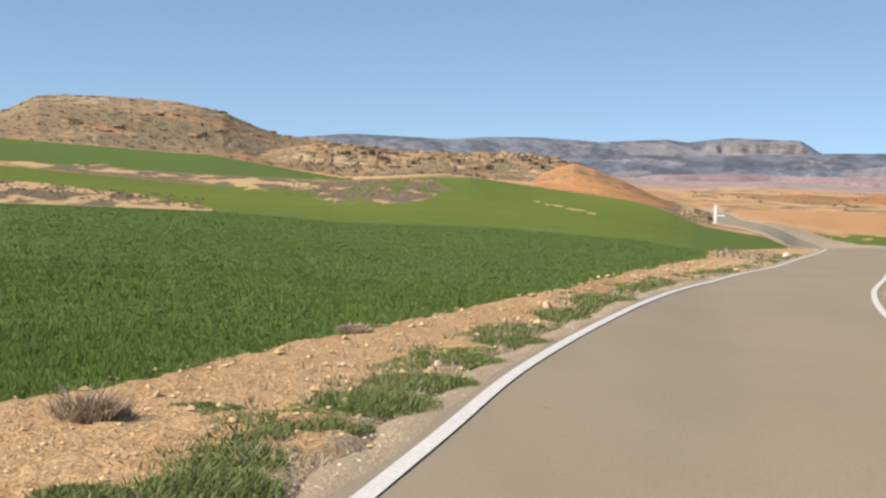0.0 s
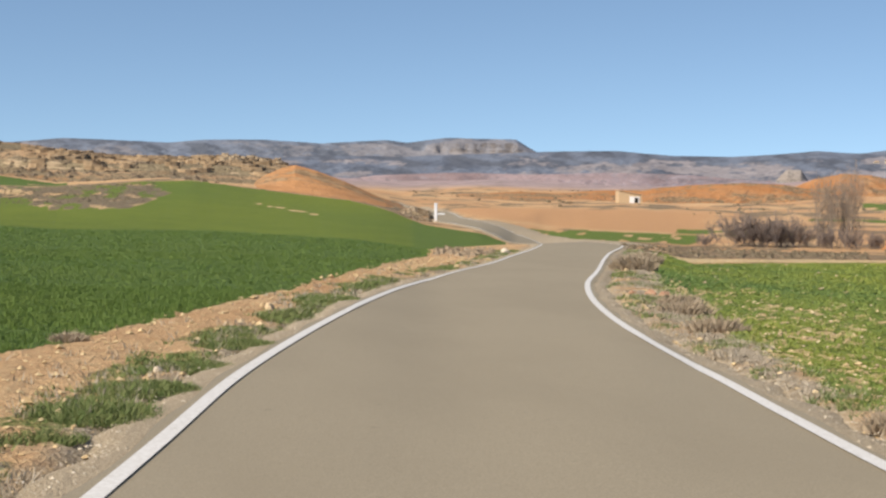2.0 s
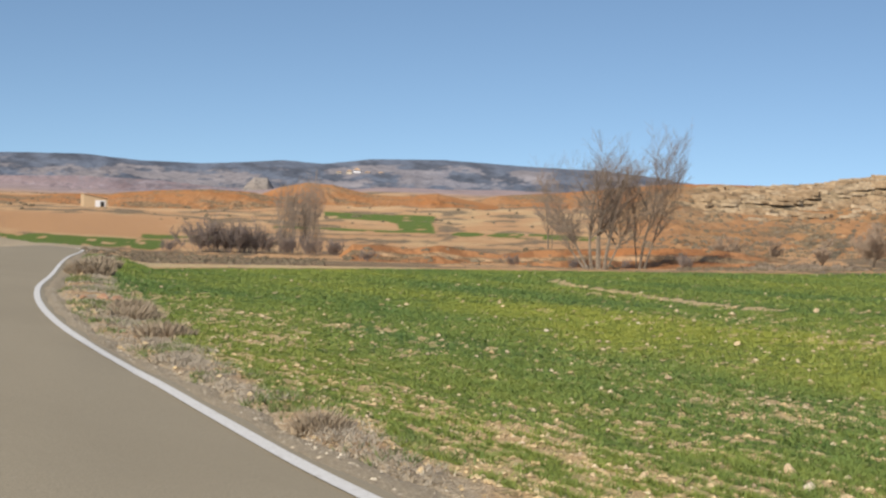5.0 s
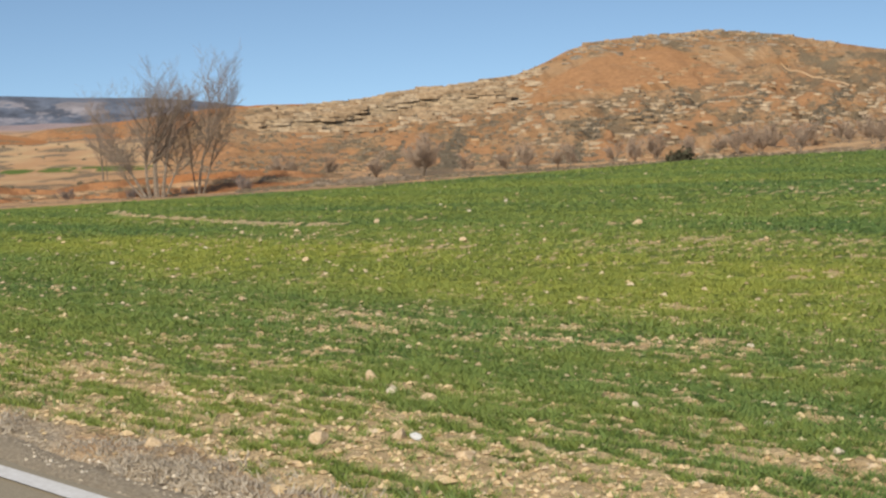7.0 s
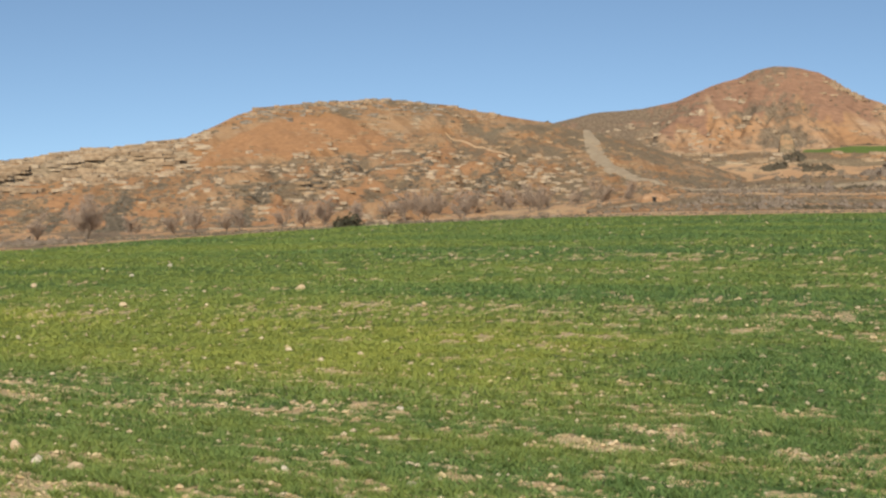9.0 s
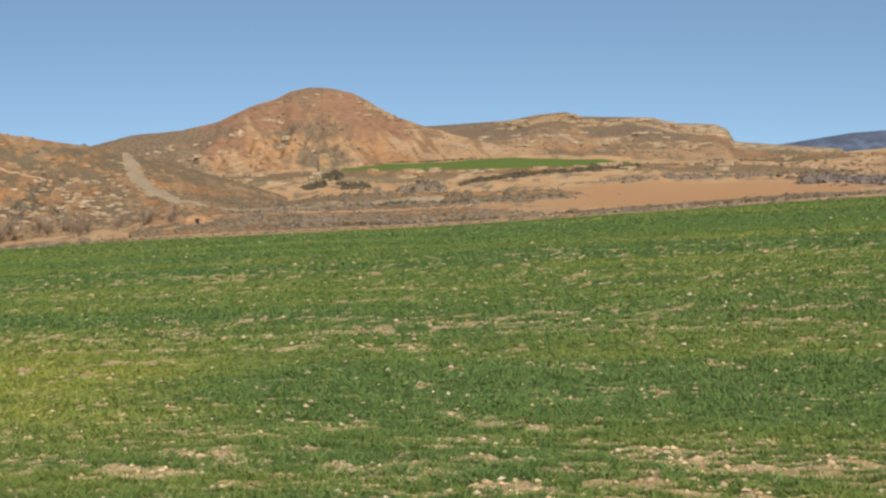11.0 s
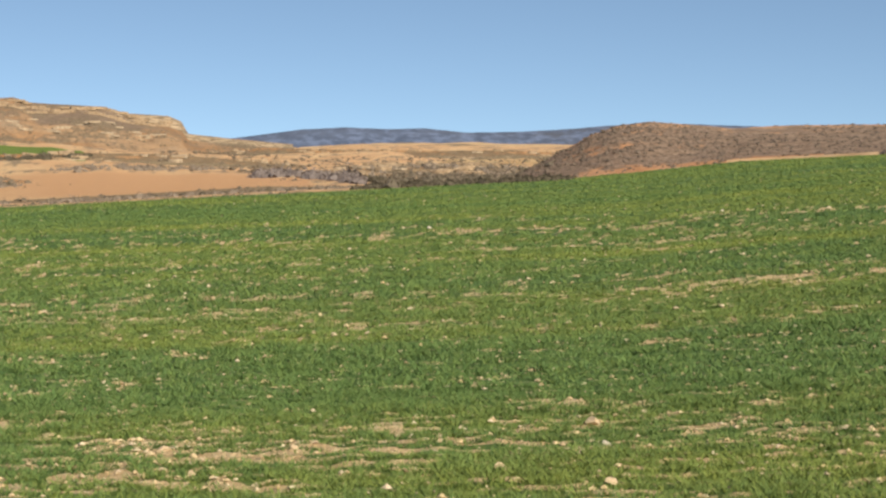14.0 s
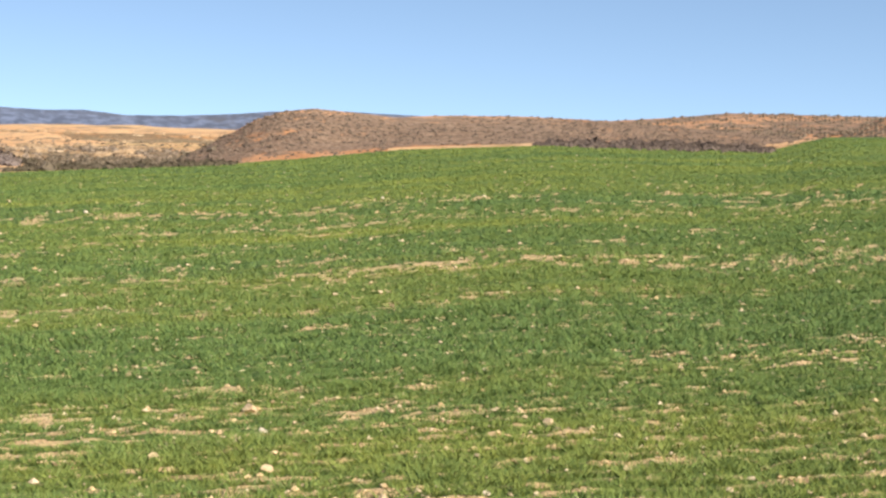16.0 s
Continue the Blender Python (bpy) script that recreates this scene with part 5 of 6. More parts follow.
def build_pebbles():
    """Clods and small stones, too many to count."""
    rng = np.random.default_rng(29)
    base = np.array([(1, 0, 0), (-1, 0, 0), (0, 1, 0), (0, -1, 0), (0, 0, .8), (0, 0, -.6), (.6, .6, .4), (-.6, .5, .3)], float)
    tri = np.array([(0, 6, 4), (6, 2, 4), (2, 7, 4), (7, 1, 4), (1, 3, 4), (3, 0, 4), (0, 2, 6), (2, 1, 7), (0, 5, 2), (2, 5, 1), (1, 5, 3), (3, 5, 0)])

    def many(x, y, size, base_z=None):
        n = len(x)
        v = base[None] * rng.uniform(0.6, 1.3, (n, 8, 3)) * size[:, None, None] * np.array([1, 1, .8])
        a = rng.uniform(0, 2 * np.pi, n)[:, None]
        vx, vy = v[..., 0] * np.cos(a) - v[..., 1] * np.sin(a), v[..., 0] * np.sin(a) + v[..., 1] * np.cos(a)
        v = np.stack([vx + x[:, None], vy + y[:, None], v[..., 2] + ((relief(x, y) if base_z is None else base_z) + size * .25)[:, None]], -1)
        return v.reshape(-1, 3), (tri[None] + 8 * np.arange(n)[:, None, None]).reshape(-1, 3), np.repeat(rng.uniform(0, 1, n), 8)

    out = []
    for r0, r1, dens, lo in ((5.6, 14, 80, .010), (14, 30, 20.0, .015), (30, 75, 1.2, .024)):
        x, y = scatter(16, 130, r0, r1, dens, rng)
        cover, tone, right, left = crop_state(x, y)
        k = right.astype(bool) & (rng.uniform(0, 1, len(x)) < (1.1 - 0.75 * cover) * (0.35 + 0.65 * step(x - field_x_right(y), 14, 3)))
        x, y = x[k], y[k]
        out.append(many(x, y, lo * (0.5 + np.minimum(rng.gamma(1.3, 0.6, len(x)), 2.4))))
    clods = []
    for r0, r1, dens, lo in ((5.6, 14, 420, .012), (14, 30, 48, .018), (30, 70, 2.2, .03)):
        x, y = scatter(16, 130, r0, r1, dens, rng)
        cover, tone, right, left = crop_state(x, y)
        k = right.astype(bool) & (rng.uniform(0, 1, len(x)) < 0.75 - 0.76 * cover)
        x, y = x[k], y[k]
        clods.append(many(x, y, lo * (0.4 + np.minimum(rng.gamma(1.2, 0.55, len(x)), 1.8))))
    stuff("soil_clods", "crumbled clay clods in the bare places of the crop", "clods", clods, M_CLOD)
    stuff("field_pebbles", "small pale stones and clods strewn through the crop", "stones", out, M_PEBBLE)
    y = 3 + rng.uniform(0, 1, 5000) ** 1.5 * 55
    x = line_x(PATH_L, y) - 0.3 - rng.uniform(0, 1, len(y)) * 3.2
    k = x > field_x_left(y) - .1
    x, y = x[k], y[k]
    y2 = 3 + rng.uniform(0, 1, 1800) ** 1.5 * 50
    x2 = line_x(PATH_R, y2) + 0.3 + rng.uniform(0, 1, len(y2)) * 1.6
    grit = []
    for path, s in ((PATH_L, -1), (PATH_R, 1)):
        yg = 2 + rng.uniform(0, 1, 4500) ** 1.7 * 32
        xg = line_x(path, yg) + s * (0.14 + np.abs(rng.normal(0, 0.19, len(yg))))
        grit.append(many(xg, yg, .004 + .004 * rng.gamma(1.2, 0.7, len(xg)), land(xg, yg) + .012))
    stuff("shoulder_grit", "grey and tan gravel along the asphalt edge", "gravel", grit, M_STONE_WHITE)
    stuff("verge_clods", "orange clay clods and pebbles on the verge", "clods", [many(x, y, .006 + .010 * rng.gamma(1.0, 0.9, len(x)) * (0.8 + y / 50)), many(x2, y2, .007 + .009 * rng.gamma(1.2, 0.8, len(x2)) * (0.8 + y2 / 40))], M_CLOD)


build_pebbles()


# ---------------------------------------------------------------- trees and shrubs
def limb_arrays(segments, sides=5):
    """Tapered tubes for segments (start, end, radius at start, radius at end)."""
    s = np.array([(*a, *b, r0, r1) for a, b, r0, r1 in segments], float)
    n = len(s)
    A, B = s[:, :3], s[:, 3:6]
    d = B - A
    d /= np.maximum(np.linalg.norm(d, axis=1), 1e-6)[:, None]
    ref = np.where(np.abs(d[:, 2:3]) > 0.9, np.array([[1.0, 0, 0]]), np.array([[0, 0, 1.0]]))
    u = np.cross(d, ref)
    u /= np.linalg.norm(u, axis=1)[:, None]
    w = np.cross(d, u)
    ang = np.arange(sides) * 2 * np.pi / sides
    circ = np.cos(ang)[None, :, None] * u[:, None] + np.sin(ang)[None, :, None] * w[:, None]
    v = np.concatenate([A[:, None] + circ * s[:, 6, None, None], B[:, None] + circ * s[:, 7, None, None]], 1)
    k = np.arange(sides)
    q = np.stack([k, (k + 1) % sides, sides + (k + 1) % sides, sides + k], 1)
    f = (q[None] + (2 * sides) * np.arange(n)[:, None, None]).reshape(-1, 4)
    return v.reshape(-1, 3), f


def grow_limb(start, way, length, radius, level, rng, thick, thin, levels, kids, up, bend=0.12):
    """Follows a limb upwards and sets side shoots on it."""
    p, d = Vector(start), Vector(way).normalized()
    n = 5 if level < 2 else 3
    for k in range(n):
        d = (d + Vector((rng.uniform(-bend, bend), rng.uniform(-bend, bend), rng.uniform(-bend, bend) + up * 0.12))).normalized()
        q = p + d * (length / n)
        r0, r1 = radius * (1 - 0.8 * k / n), radius * (1 - 0.8 * (k + 1) / n)
        (thick if level < 2 else thin).append((p[:], q[:], r0, r1))
        if level < levels and k >= (1 if level == 0 else 0):
            for _ in range(kids[level]):
                a = rng.uniform(0, 2 * math.pi)
                sidew = Vector((math.cos(a), math.sin(a), 0))
                dd = (d * rng.uniform(0.5, 1.0) + sidew * rng.uniform(0.45, 0.85) + Vector((0, 0, up * 0.35))).normalized()
                grow_limb(q, dd, length * rng.uniform(0.32, 0.55), r1 * 0.62, level + 1, rng, thick, thin, levels, kids, up, bend * 1.3)
        p = q


def bare_tree(name, stems, seed, bark, twig, levels=3, kids=(2, 3, 2), up=0.8, least=0.006):
    """A leafless tree: stems of (x, y, lean x, lean y, length, radius)."""
    rng = random.Random(seed)
    tree = new(name)
    thin, pieces = [], []
    for x, y, lx, ly, length, radius in stems:
        thick = []
        grow_limb((x, y, -0.1), (lx, ly, 1), length, radius, 0, rng, thick, thin, levels, kids, up)
        pieces.append(("trunk", thick, bark, 6))
    thin = [(a, b, max(r0, least), max(r1, least * 0.7)) for a, b, r0, r1 in thin]
    for pname, seg, mat, sides in pieces + [("crown", thin, twig, 3)]:
        v, f = limb_arrays(seg, sides)
        ob = new(pname, mesh_from(pname, v, f, mat))
        ob.parent = tree
    return tree


def place(ob, bearing, r, turn=0, scale=1.0, dz=0.0):
    x, y = polar(bearing, r)
    ob.matrix_basis = pose(float(x), float(y), float(land(np.array([x]), np.array([y]))[0]) + dz, 0, 0, turn) @ Matrix.Diagonal((scale, scale, scale, 1))
    return ob


M_TREETWIG = simple("brown_grey_branches", (0.165, 0.128, 0.098), (0.27, 0.215, 0.17), 3, 0.95, 0.2, 0.01)
big = bare_tree("bare_poplar_tree", [(0, 0, .02, 0, 6.7, .25), (.45, .1, .13, .05, 6.1, .18), (-.5, .1, -.20, 0, 6.1, .17), (-.8, 0, -.48, .1, 5.3, .13), (.6, .2, .34, .1, 4.6, .11), (-1.0, .1, -.8, .1, 4.3, .10)], 3, M_BARK, M_TREETWIG, 3, (3, 3, 2), 0.36, 0.007)
place(big, 36.95, 106, -37, 0.92)
tagged(big, "tall leafless many-stemmed poplar in the valley", "tree")
side_tree = bare_tree("bare_poplar_tree", [(0, 0, .12, 0, 6.6, .13), (.3, .2, .26, 0, 5.6, .10), (-.2, .3, -.02, .1, 5.0, .08)], 9, M_BARK, M_TREETWIG, 3, (2, 3, 3), 0.7, 0.0075)
place(side_tree, 38.5, 108, -38)
tagged(side_tree, "slender leafless brown poplar beside another", "tree")
thin_tree = bare_tree("bare_poplar_tree", [(0, 0, 0, 0, 5.4, .09), (.3, 0, .05, 0, 4, .05)], 12, M_BARK, M_TWIG, 3, (2, 2, 2), 0.7, 0.008)
place(thin_tree, 35.0, 128)
tagged(thin_tree, "thin leafless sapling with dark stem", "tree")
clumpy = bare_tree("poplar_thicket", [(rs.uniform(-1.7, 1.7), rs.uniform(-1, 1), rs.uniform(-.16, .16), rs.uniform(-.1, .1), rs.uniform(2.6, 4.3), .04) for _ in range(17)] + [(rs.uniform(-1.9, 1.9), rs.uniform(-1, 1), rs.uniform(-.3, .3), rs.uniform(-.2, .2), rs.uniform(0.9, 1.9), .025) for _ in range(9)], 15, M_GREYTWIG, M_GREYTWIG, 3, (2, 2, 1), 0.9, 0.0065)
place(clumpy, 25.45, 122)
tagged(clumpy, "leafless poplar thicket with pale stems", "tree")
M_SHRUBTWIG = simple("purple_grey_shrub_twigs", (0.165, 0.130, 0.112), (0.25, 0.205, 0.178), 3, 0.95, 0.2, 0.01)
shrub = bare_tree("bare_shrub", [(rs.uniform(-.9, .9), rs.uniform(-.6, .6), rs.uniform(-1.1, 1.1), rs.uniform(-.8, .8), rs.uniform(.7, 1.5), .018) for _ in range(17)], 21, M_SHRUBTWIG, M_SHRUBTWIG, 2, (2, 3, 2), 0.5, 0.009)
place(shrub, 21.7, 118, 20, 1.3)
tagged(shrub, "leafless grey-brown shrub beside a track", "shrub", "shrubs in the valley")
for b, r, k in ((22.2, 119, 1.45), (22.75, 118, 1.35), (23.3, 120, 1.35), (23.8, 119, 1.2), (24.3, 121, 1.0), (26.8, 120, .8), (28.1, 104, .5), (33.6, 106, .5), (36.0, 103, .4), (40.2, 104, .6), (38.0, 104, .4), (20.6, 116, .6), (25.0, 119, .9), (25.8, 119, .9)):
    place(copy_thing(shrub, Matrix()), b, r, b * 97 % 360, k)

M_FINETWIG = simple("grey_brown_fine_twigs", (0.27, 0.205, 0.15), (0.38, 0.295, 0.22), 3, 0.95, 0.2, 0.01)
almonds = [bare_tree("bare_almond_tree", [(0, 0, rs.uniform(-.2, .2), rs.uniform(-.2, .2), 2.0, .07)] + [(rs.uniform(-.08, .08), rs.uniform(-.08, .08), rs.uniform(-.9, .9), rs.uniform(-.6, .6), rs.uniform(1.3, 2.0), .04) for _ in range(4)], 30 + k, M_BARK, M_FINETWIG, 3, (2, 3, 2), 0.2, 0.009) for k in range(4)]
spots = [(43.6, 158, 1.0), (45.2, 152, 1.2), (46.7, 158, 1.9), (47.1, 156, 1.7), (48.9, 155, 1.1), (50.1, 160, 1.1), (51.4, 155, 1.1), (52.3, 165, 1.0), (53.2, 158, 1.1), (54.3, 168, 1.0), (55.0, 160, 1.0), (56.2, 170, 1.1), (57.6, 165, 1.1), (58.6, 175, 1.1),
         (59.6, 168, 1.1), (60.7, 178, 1.1), (61.6, 170, 1.15), (62.6, 180, 1.1), (63.5, 172, 1.1), (64.6, 180, 1.1), (65.6, 175, 1.2), (66.7, 178, 1.3), (41.2, 140, 1.1), (42.2, 150, .9), (67.9, 180, 1.0), (55.6, 185, 1.0), (57.0, 186, 1.0), (58.2, 188, 1.0), (59.3, 186, 1.0), (60.2, 190, 1.0), (61.2, 188, 1.0), (62.1, 192, 1.0), (63.2, 190, 1.0), (64.2, 192, 1.0)]
for i, (b, r, k) in enumerate(spots):
    src = almonds[i % 4]
    ob = src if i < 4 else copy_thing(src, Matrix())
    place(ob, b + rs.uniform(-.5, .5), r + rs.uniform(-7, 9), i * 77, k * rs.choice((.65, .8, .95, 1.1)), 0.0)
    tagged(ob, "leafless almond tree at the foot of a clay hill", "tree", "bare trees at the foot of the hill")


def bush_arrays(x, y, z, size, rng, flat=0.7, leaves=26):
    """Rounded bushes of many small leaf clumps."""
    n = len(x)
    per = leaves
    d = rng.normal(0, 1, (n, per, 3))
    d /= np.linalg.norm(d, axis=2)[..., None]
    d[..., 2] = np.abs(d[..., 2])
    rad = rng.uniform(0.45, 1.0, (n, per, 1))
    c = d * rad * np.array([1, 1, flat])
    w = rng.normal(0, 1, (n, per, 3, 3)) * 0.10
    v = (c[:, :, None, :] + w) * size[:, None, None, None]
    v[..., 0] += x[:, None, None]
    v[..., 1] += y[:, None, None]
    v[..., 2] += z[:, None, None]
    m = n * per
    core = np.array([(1, 0, 0), (-1, 0, 0), (0, 1, 0), (0, -1, 0), (0, 0, 1), (0, 0, -.2), (.6, .6, .55), (-.6, .5, .5)], float)
    tri = np.array([(0, 6, 4), (6, 2, 4), (2, 7, 4), (7, 1, 4), (1, 3, 4), (3, 0, 4), (0, 2, 6), (2, 1, 7), (0, 5, 2), (2, 5, 1), (1, 5, 3), (3, 5, 0)])
    cv = core[None] * rng.uniform(0.6, 0.95, (n, 8, 1)) * size[:, None, None] * np.array([1, 1, flat * 0.9])
    cv = cv + np.stack([x, y, z], -1)[:, None]
    return (np.concatenate([v.reshape(-1, 3), cv.reshape(-1, 3)]), np.concatenate([np.arange(m * 3).reshape(-1, 3), (tri[None] + m * 3 + 8 * np.arange(n)[:, None, None]).reshape(-1, 3)]),
            np.concatenate([np.repeat(rng.uniform(0, 1, m), 3), np.full(n * 8, 0.3)]))


def hill_bushes(key, name, label, count, lo, hi, material, rng, front=(0.03, 1.03), leaves=18, bare=None):
    h = HILLS[key]
    i = rng.integers(2, len(h["b"]) - 2, count)
    tj = np.searchsorted(h["t"], rng.uniform(*front, count)).clip(0, len(h["t"]) - 1)
    x, y, z = h["x"][i, tj], h["y"][i, tj], h["z"][i, tj]
    keep = fbm(x * 0.05, y * 0.05, 91, 3) > rng.uniform(0.25, 0.62, count)
    if bare:
        keep &= ~bare(h["b"][i], h["t"][tj])
    x, y, z = x[keep], y[keep], z[keep]
    s = lo + (hi - lo) * rng.uniform(0, 1, len(x)) ** 2
    v, f, t = bush_arrays(x, y, z - s * .1, s, rng, leaves=leaves)
    stuff(name, label, "bushes", [(v, f, t)], material)


rng = np.random.default_rng(41)
M_HEATH = simple("mauve_brown_heath", (0.105, 0.080, 0.060), (0.185, 0.142, 0.106), 2.0, 0.95, 0.2, 0.02, 0.1, 0.3)
M_DRYSCRUB = simple("grey_tan_scrub", (0.24, 0.185, 0.125), (0.36, 0.285, 0.20), 2.0, 0.95, 0.2, 0.02, 0.1, 0.4)
M_GULLYSCRUB = simple("grey_gully_scrub", (0.100, 0.084, 0.060), (0.185, 0.152, 0.108), 2.0, 0.95, 0.2, 0.02, 0.1, 0.5)
M_SCRUB = simple("dry_hill_scrub", (0.125, 0.102, 0.068), (0.225, 0.18, 0.122), 2.0, 0.95, 0.2, 0.02, 0.1, 0.5)
hill_bushes("big", "hill_scrub", "low dry scrub dotted over the clay hill", 6500, .22, .85, M_SCRUB, rng, bare=lambda b, f: (np.hypot((b - 54.4) / 3.9, (f - 0.82) / 0.13) < 1) | (fbm(b * 0.8, f * 5, 43, 3) > 0.56))
# dark tufts along the beds, added to stand for shade under the ledges
hill_bushes("big", "ledge_shade_tufts", "dark scrub tufts added as shade under the slope ledges", 5200, .28, .85, M_BUSH, rng, (0.08, 0.85), leaves=12, bare=lambda b, f: (np.hypot((b - 54.4) / 3.9, (f - 0.82) / 0.13) < 1) | (np.abs((f * 13 + 2 * fbm(b * 0.6, f * 2, 44, 3)) % 1 - 0.5) > 0.2))
def gully(b, f, foot, slope, half, top):
    """A ragged streak of growth that leans across the slope and thins upwards."""
    return np.abs(b - foot - slope * f + 1.1 * (fbm(b * 1.5, f * 9, 48, 3) - 0.5)) < half * np.clip((top - f) * 4, 0, 1) * (0.3 + 1.4 * fbm(b * 2.5, f * 14, 49, 3))


hill_bushes("big", "gully_scrub", "grey-brown scrub filling shallow gullies of the clay hill", 60000, .25, .85, M_GULLYSCRUB, rng, (0.06, 0.7), leaves=12, bare=lambda b, f: ~(
    gully(b, f, 47.6, 1.6, 0.5, 0.72) | gully(b, f, 45.2, 2.0, 0.22, 0.6) | gully(b, f, 52.3, 3.4, 0.45, 0.68) | gully(b, f, 58.0, 3.0, 0.3, 0.7) | gully(b, f, 60.6, 4.0, 0.35, 0.7)
    | (np.abs(f - 0.55 - 0.10 * (fbm(b * 1.2, f * 3, 50, 3) - 0.5)) < (0.06 - 0.02 * np.abs(b - 55.9)) * 1.6 * fbm(b * 2.2, f * 12, 51, 3))))
hill_bushes("flat", "hill_scrub", "low dry scrub dotted over the flat-topped hill", 1500, .4, 1.2, M_SCRUB, rng)
hill_bushes("ridge", "ridge_scrub", "dark scrub among rock ledges", 700, .4, 1.3, M_BUSH, rng)
hill_bushes("butte", "butte_scrub", "dark bushes on the eroded butte", 1000, .4, 1.3, M_SCRUB, rng, (0.03, 0.97), bare=lambda b, f: (b > 74.3) & (f < 0.75))
hill_bushes("mesa", "mesa_scrub", "scattered dark bushes below the mesa", 500, .8, 1.8, M_SCRUB, rng, (0.03, 0.85))
hill_bushes("dark", "heather_scrub", "dense brown heather covering the hill", 4800, .15, .45, M_HEATH, rng, leaves=14)
hill_bushes("back", "skyline_scrub", "brown scrub along the far ridge", 6500, .35, 1.2, M_BUSH, rng, leaves=14)
hill_bushes("slab", "knoll_scrub", "dark scrub on the small knoll", 900, .25, .7, M_BUSH, rng, leaves=14)
for key in [k for k in HILLS if "clay_terrace" in k or "scrub_bank" in k or "clay_bank" in k]:
    far = HILLS[key]["x"].mean() ** 2 + HILLS[key]["y"].mean() ** 2 > 230 ** 2
    if "scrub_bank" in key:
        hill_bushes(key, "bank_scrub", "soft grey-brown scrub on the roadside bank", 260, .15, .5, M_DRYSCRUB, rng)
        continue
    hill_bushes(key, "bank_scrub", "dark dry bushes along the clay bank", 70 if "clay_bank" in key else 460, .25 if not far else .5, .75 if not far else 1.6, M_BUSH if "terrace" in key else M_SCRUB, rng)


def rock_slabs(name, label, key, span, count, below, width, height, rng, material):
    """Weathered slabs that stand out of a hillside in rough courses."""
    h = HILLS[key]
    base = np.array([(math.cos(a) * (1 + .0 * a), math.sin(a)) for a in np.arange(7) * 2 * math.pi / 7])
    vs, fs, k = [], [], 0
    for _ in range(count):
        b = rng.uniform(*span)
        i = int(np.argmin(np.abs(h["b"] - b)))
        course = rng.choice(len(below))
        f = 1 - below[course] * (1 + 0.25 * math.sin(b * 2.1 + course * 2)) + rng.normal(0, 0.008)
        j = int(np.searchsorted(h["t"], min(max(f, 0.02), 1.0)).clip(0, len(h["t"]) - 1))
        x, y, z = h["x"][i, j], h["y"][i, j], h["z"][i, j]
        w, t = width * rng.uniform(0.4, 1.3), height * rng.uniform(0.5, 1.3)
        ring_ = base * rng.uniform(0.75, 1.15, (7, 1)) * np.array([w, w * 0.55])
        a = math.radians(-b) + rng.normal(0, 0.15)
        rx, ry = ring_[:, 0] * math.cos(a) - ring_[:, 1] * math.sin(a) + x, ring_[:, 0] * math.sin(a) + ring_[:, 1] * math.cos(a) + y
        tilt = rng.normal(0, 0.05) * ring_[:, 0]
        vs += [np.stack([rx, ry, z - t * 0.5 + 0 * rx], 1), np.stack([rx * .985 + x * .015, ry * .985 + y * .015, z + t * 0.75 + tilt + rng.normal(0, t * .08, 7)], 1)]
        s = np.arange(7)
        s2 = (s + 1) % 7
        quad = np.stack([s, s2, s2 + 7, s + 7], 1)
        tris = np.concatenate([quad[:, [0, 1, 2]], quad[:, [0, 2, 3]], np.array([[7, 7 + m, 8 + m] for m in range(1, 6)])])
        fs.append(tris + k)
        k += 14
    v = np.concatenate(vs)
    ob = stuff(name, label, "", [(v, np.concatenate(fs), np.zeros(len(v)))], material)
    ob.parent = h["ob"]


M_PALELEDGE = simple("pale_ledge_rock", (0.29, 0.22, 0.145), (0.52, 0.415, 0.285), 0.9, 0.95, 0.7, 0.15, 0.1, 0.3)
M_GREYLEDGE = simple("grey_lichened_rock", (0.17, 0.145, 0.11), (0.36, 0.31, 0.24), 0.9, 0.95, 0.7, 0.15, 0.1, 0.4)
M_SLOPEROCK = simple("clay_stained_rock", (0.25, 0.165, 0.092), (0.45, 0.315, 0.185), 0.8, 0.95, 0.7, 0.15, 0.1, 0.4)
M_LEDGE = simple("tan_ledge_rock", (0.25, 0.175, 0.105), (0.46, 0.345, 0.22), 0.9, 0.95, 0.7, 0.15, 0.1, 0.35)
rng = np.random.default_rng(57)
rock_slabs("rock_ledge", "layered tan rock slabs along the hill crest", "big", (40.5, 50.3), 300, (0.03, 0.07, 0.11, 0.15, 0.2), 1.9, .42, rng, M_LEDGE)
rock_slabs("crest_ledge", "tan boulders on the top of the clay hill", "big", (52.8, 62.5), 110, (0.01, 0.03, 0.06), 0.9, .30, rng, M_LEDGE)
rock_slabs("rock_ledge", "pale weathered slabs along the hill crest", "big", (41.5, 51.6), 330, (0.015, 0.04, 0.07, 0.1, 0.14, 0.18, 0.23), 1.3, .34, rng, M_PALELEDGE)
rock_slabs("rock_band", "brown rock knobs on the butte shoulder", "butte", (74.7, 76.1), 26, (0.03, 0.06), 2.0, .9, rng, M_LEDGE)
rock_slabs("rock_band", "pale rock bands across the butte", "butte", (65.5, 72.2), 80, (0.2, 0.3, 0.42, 0.55, 0.7), 2.0, .8, rng, M_PALELEDGE)
rock_slabs("rock_band", "pale rock band below the mesa", "mesa", (79, 88), 60, (0.35, 0.45), 4.5, .8, rng, M_PALELEDGE)
rock_slabs("slope_ledge", "scattered rock slabs across the clay hill", "big", (55, 68), 620, (0.12, 0.2, 0.27, 0.34, 0.42, 0.5, 0.57, 0.64, 0.72, 0.8), 0.8, .24, rng, M_SLOPEROCK)
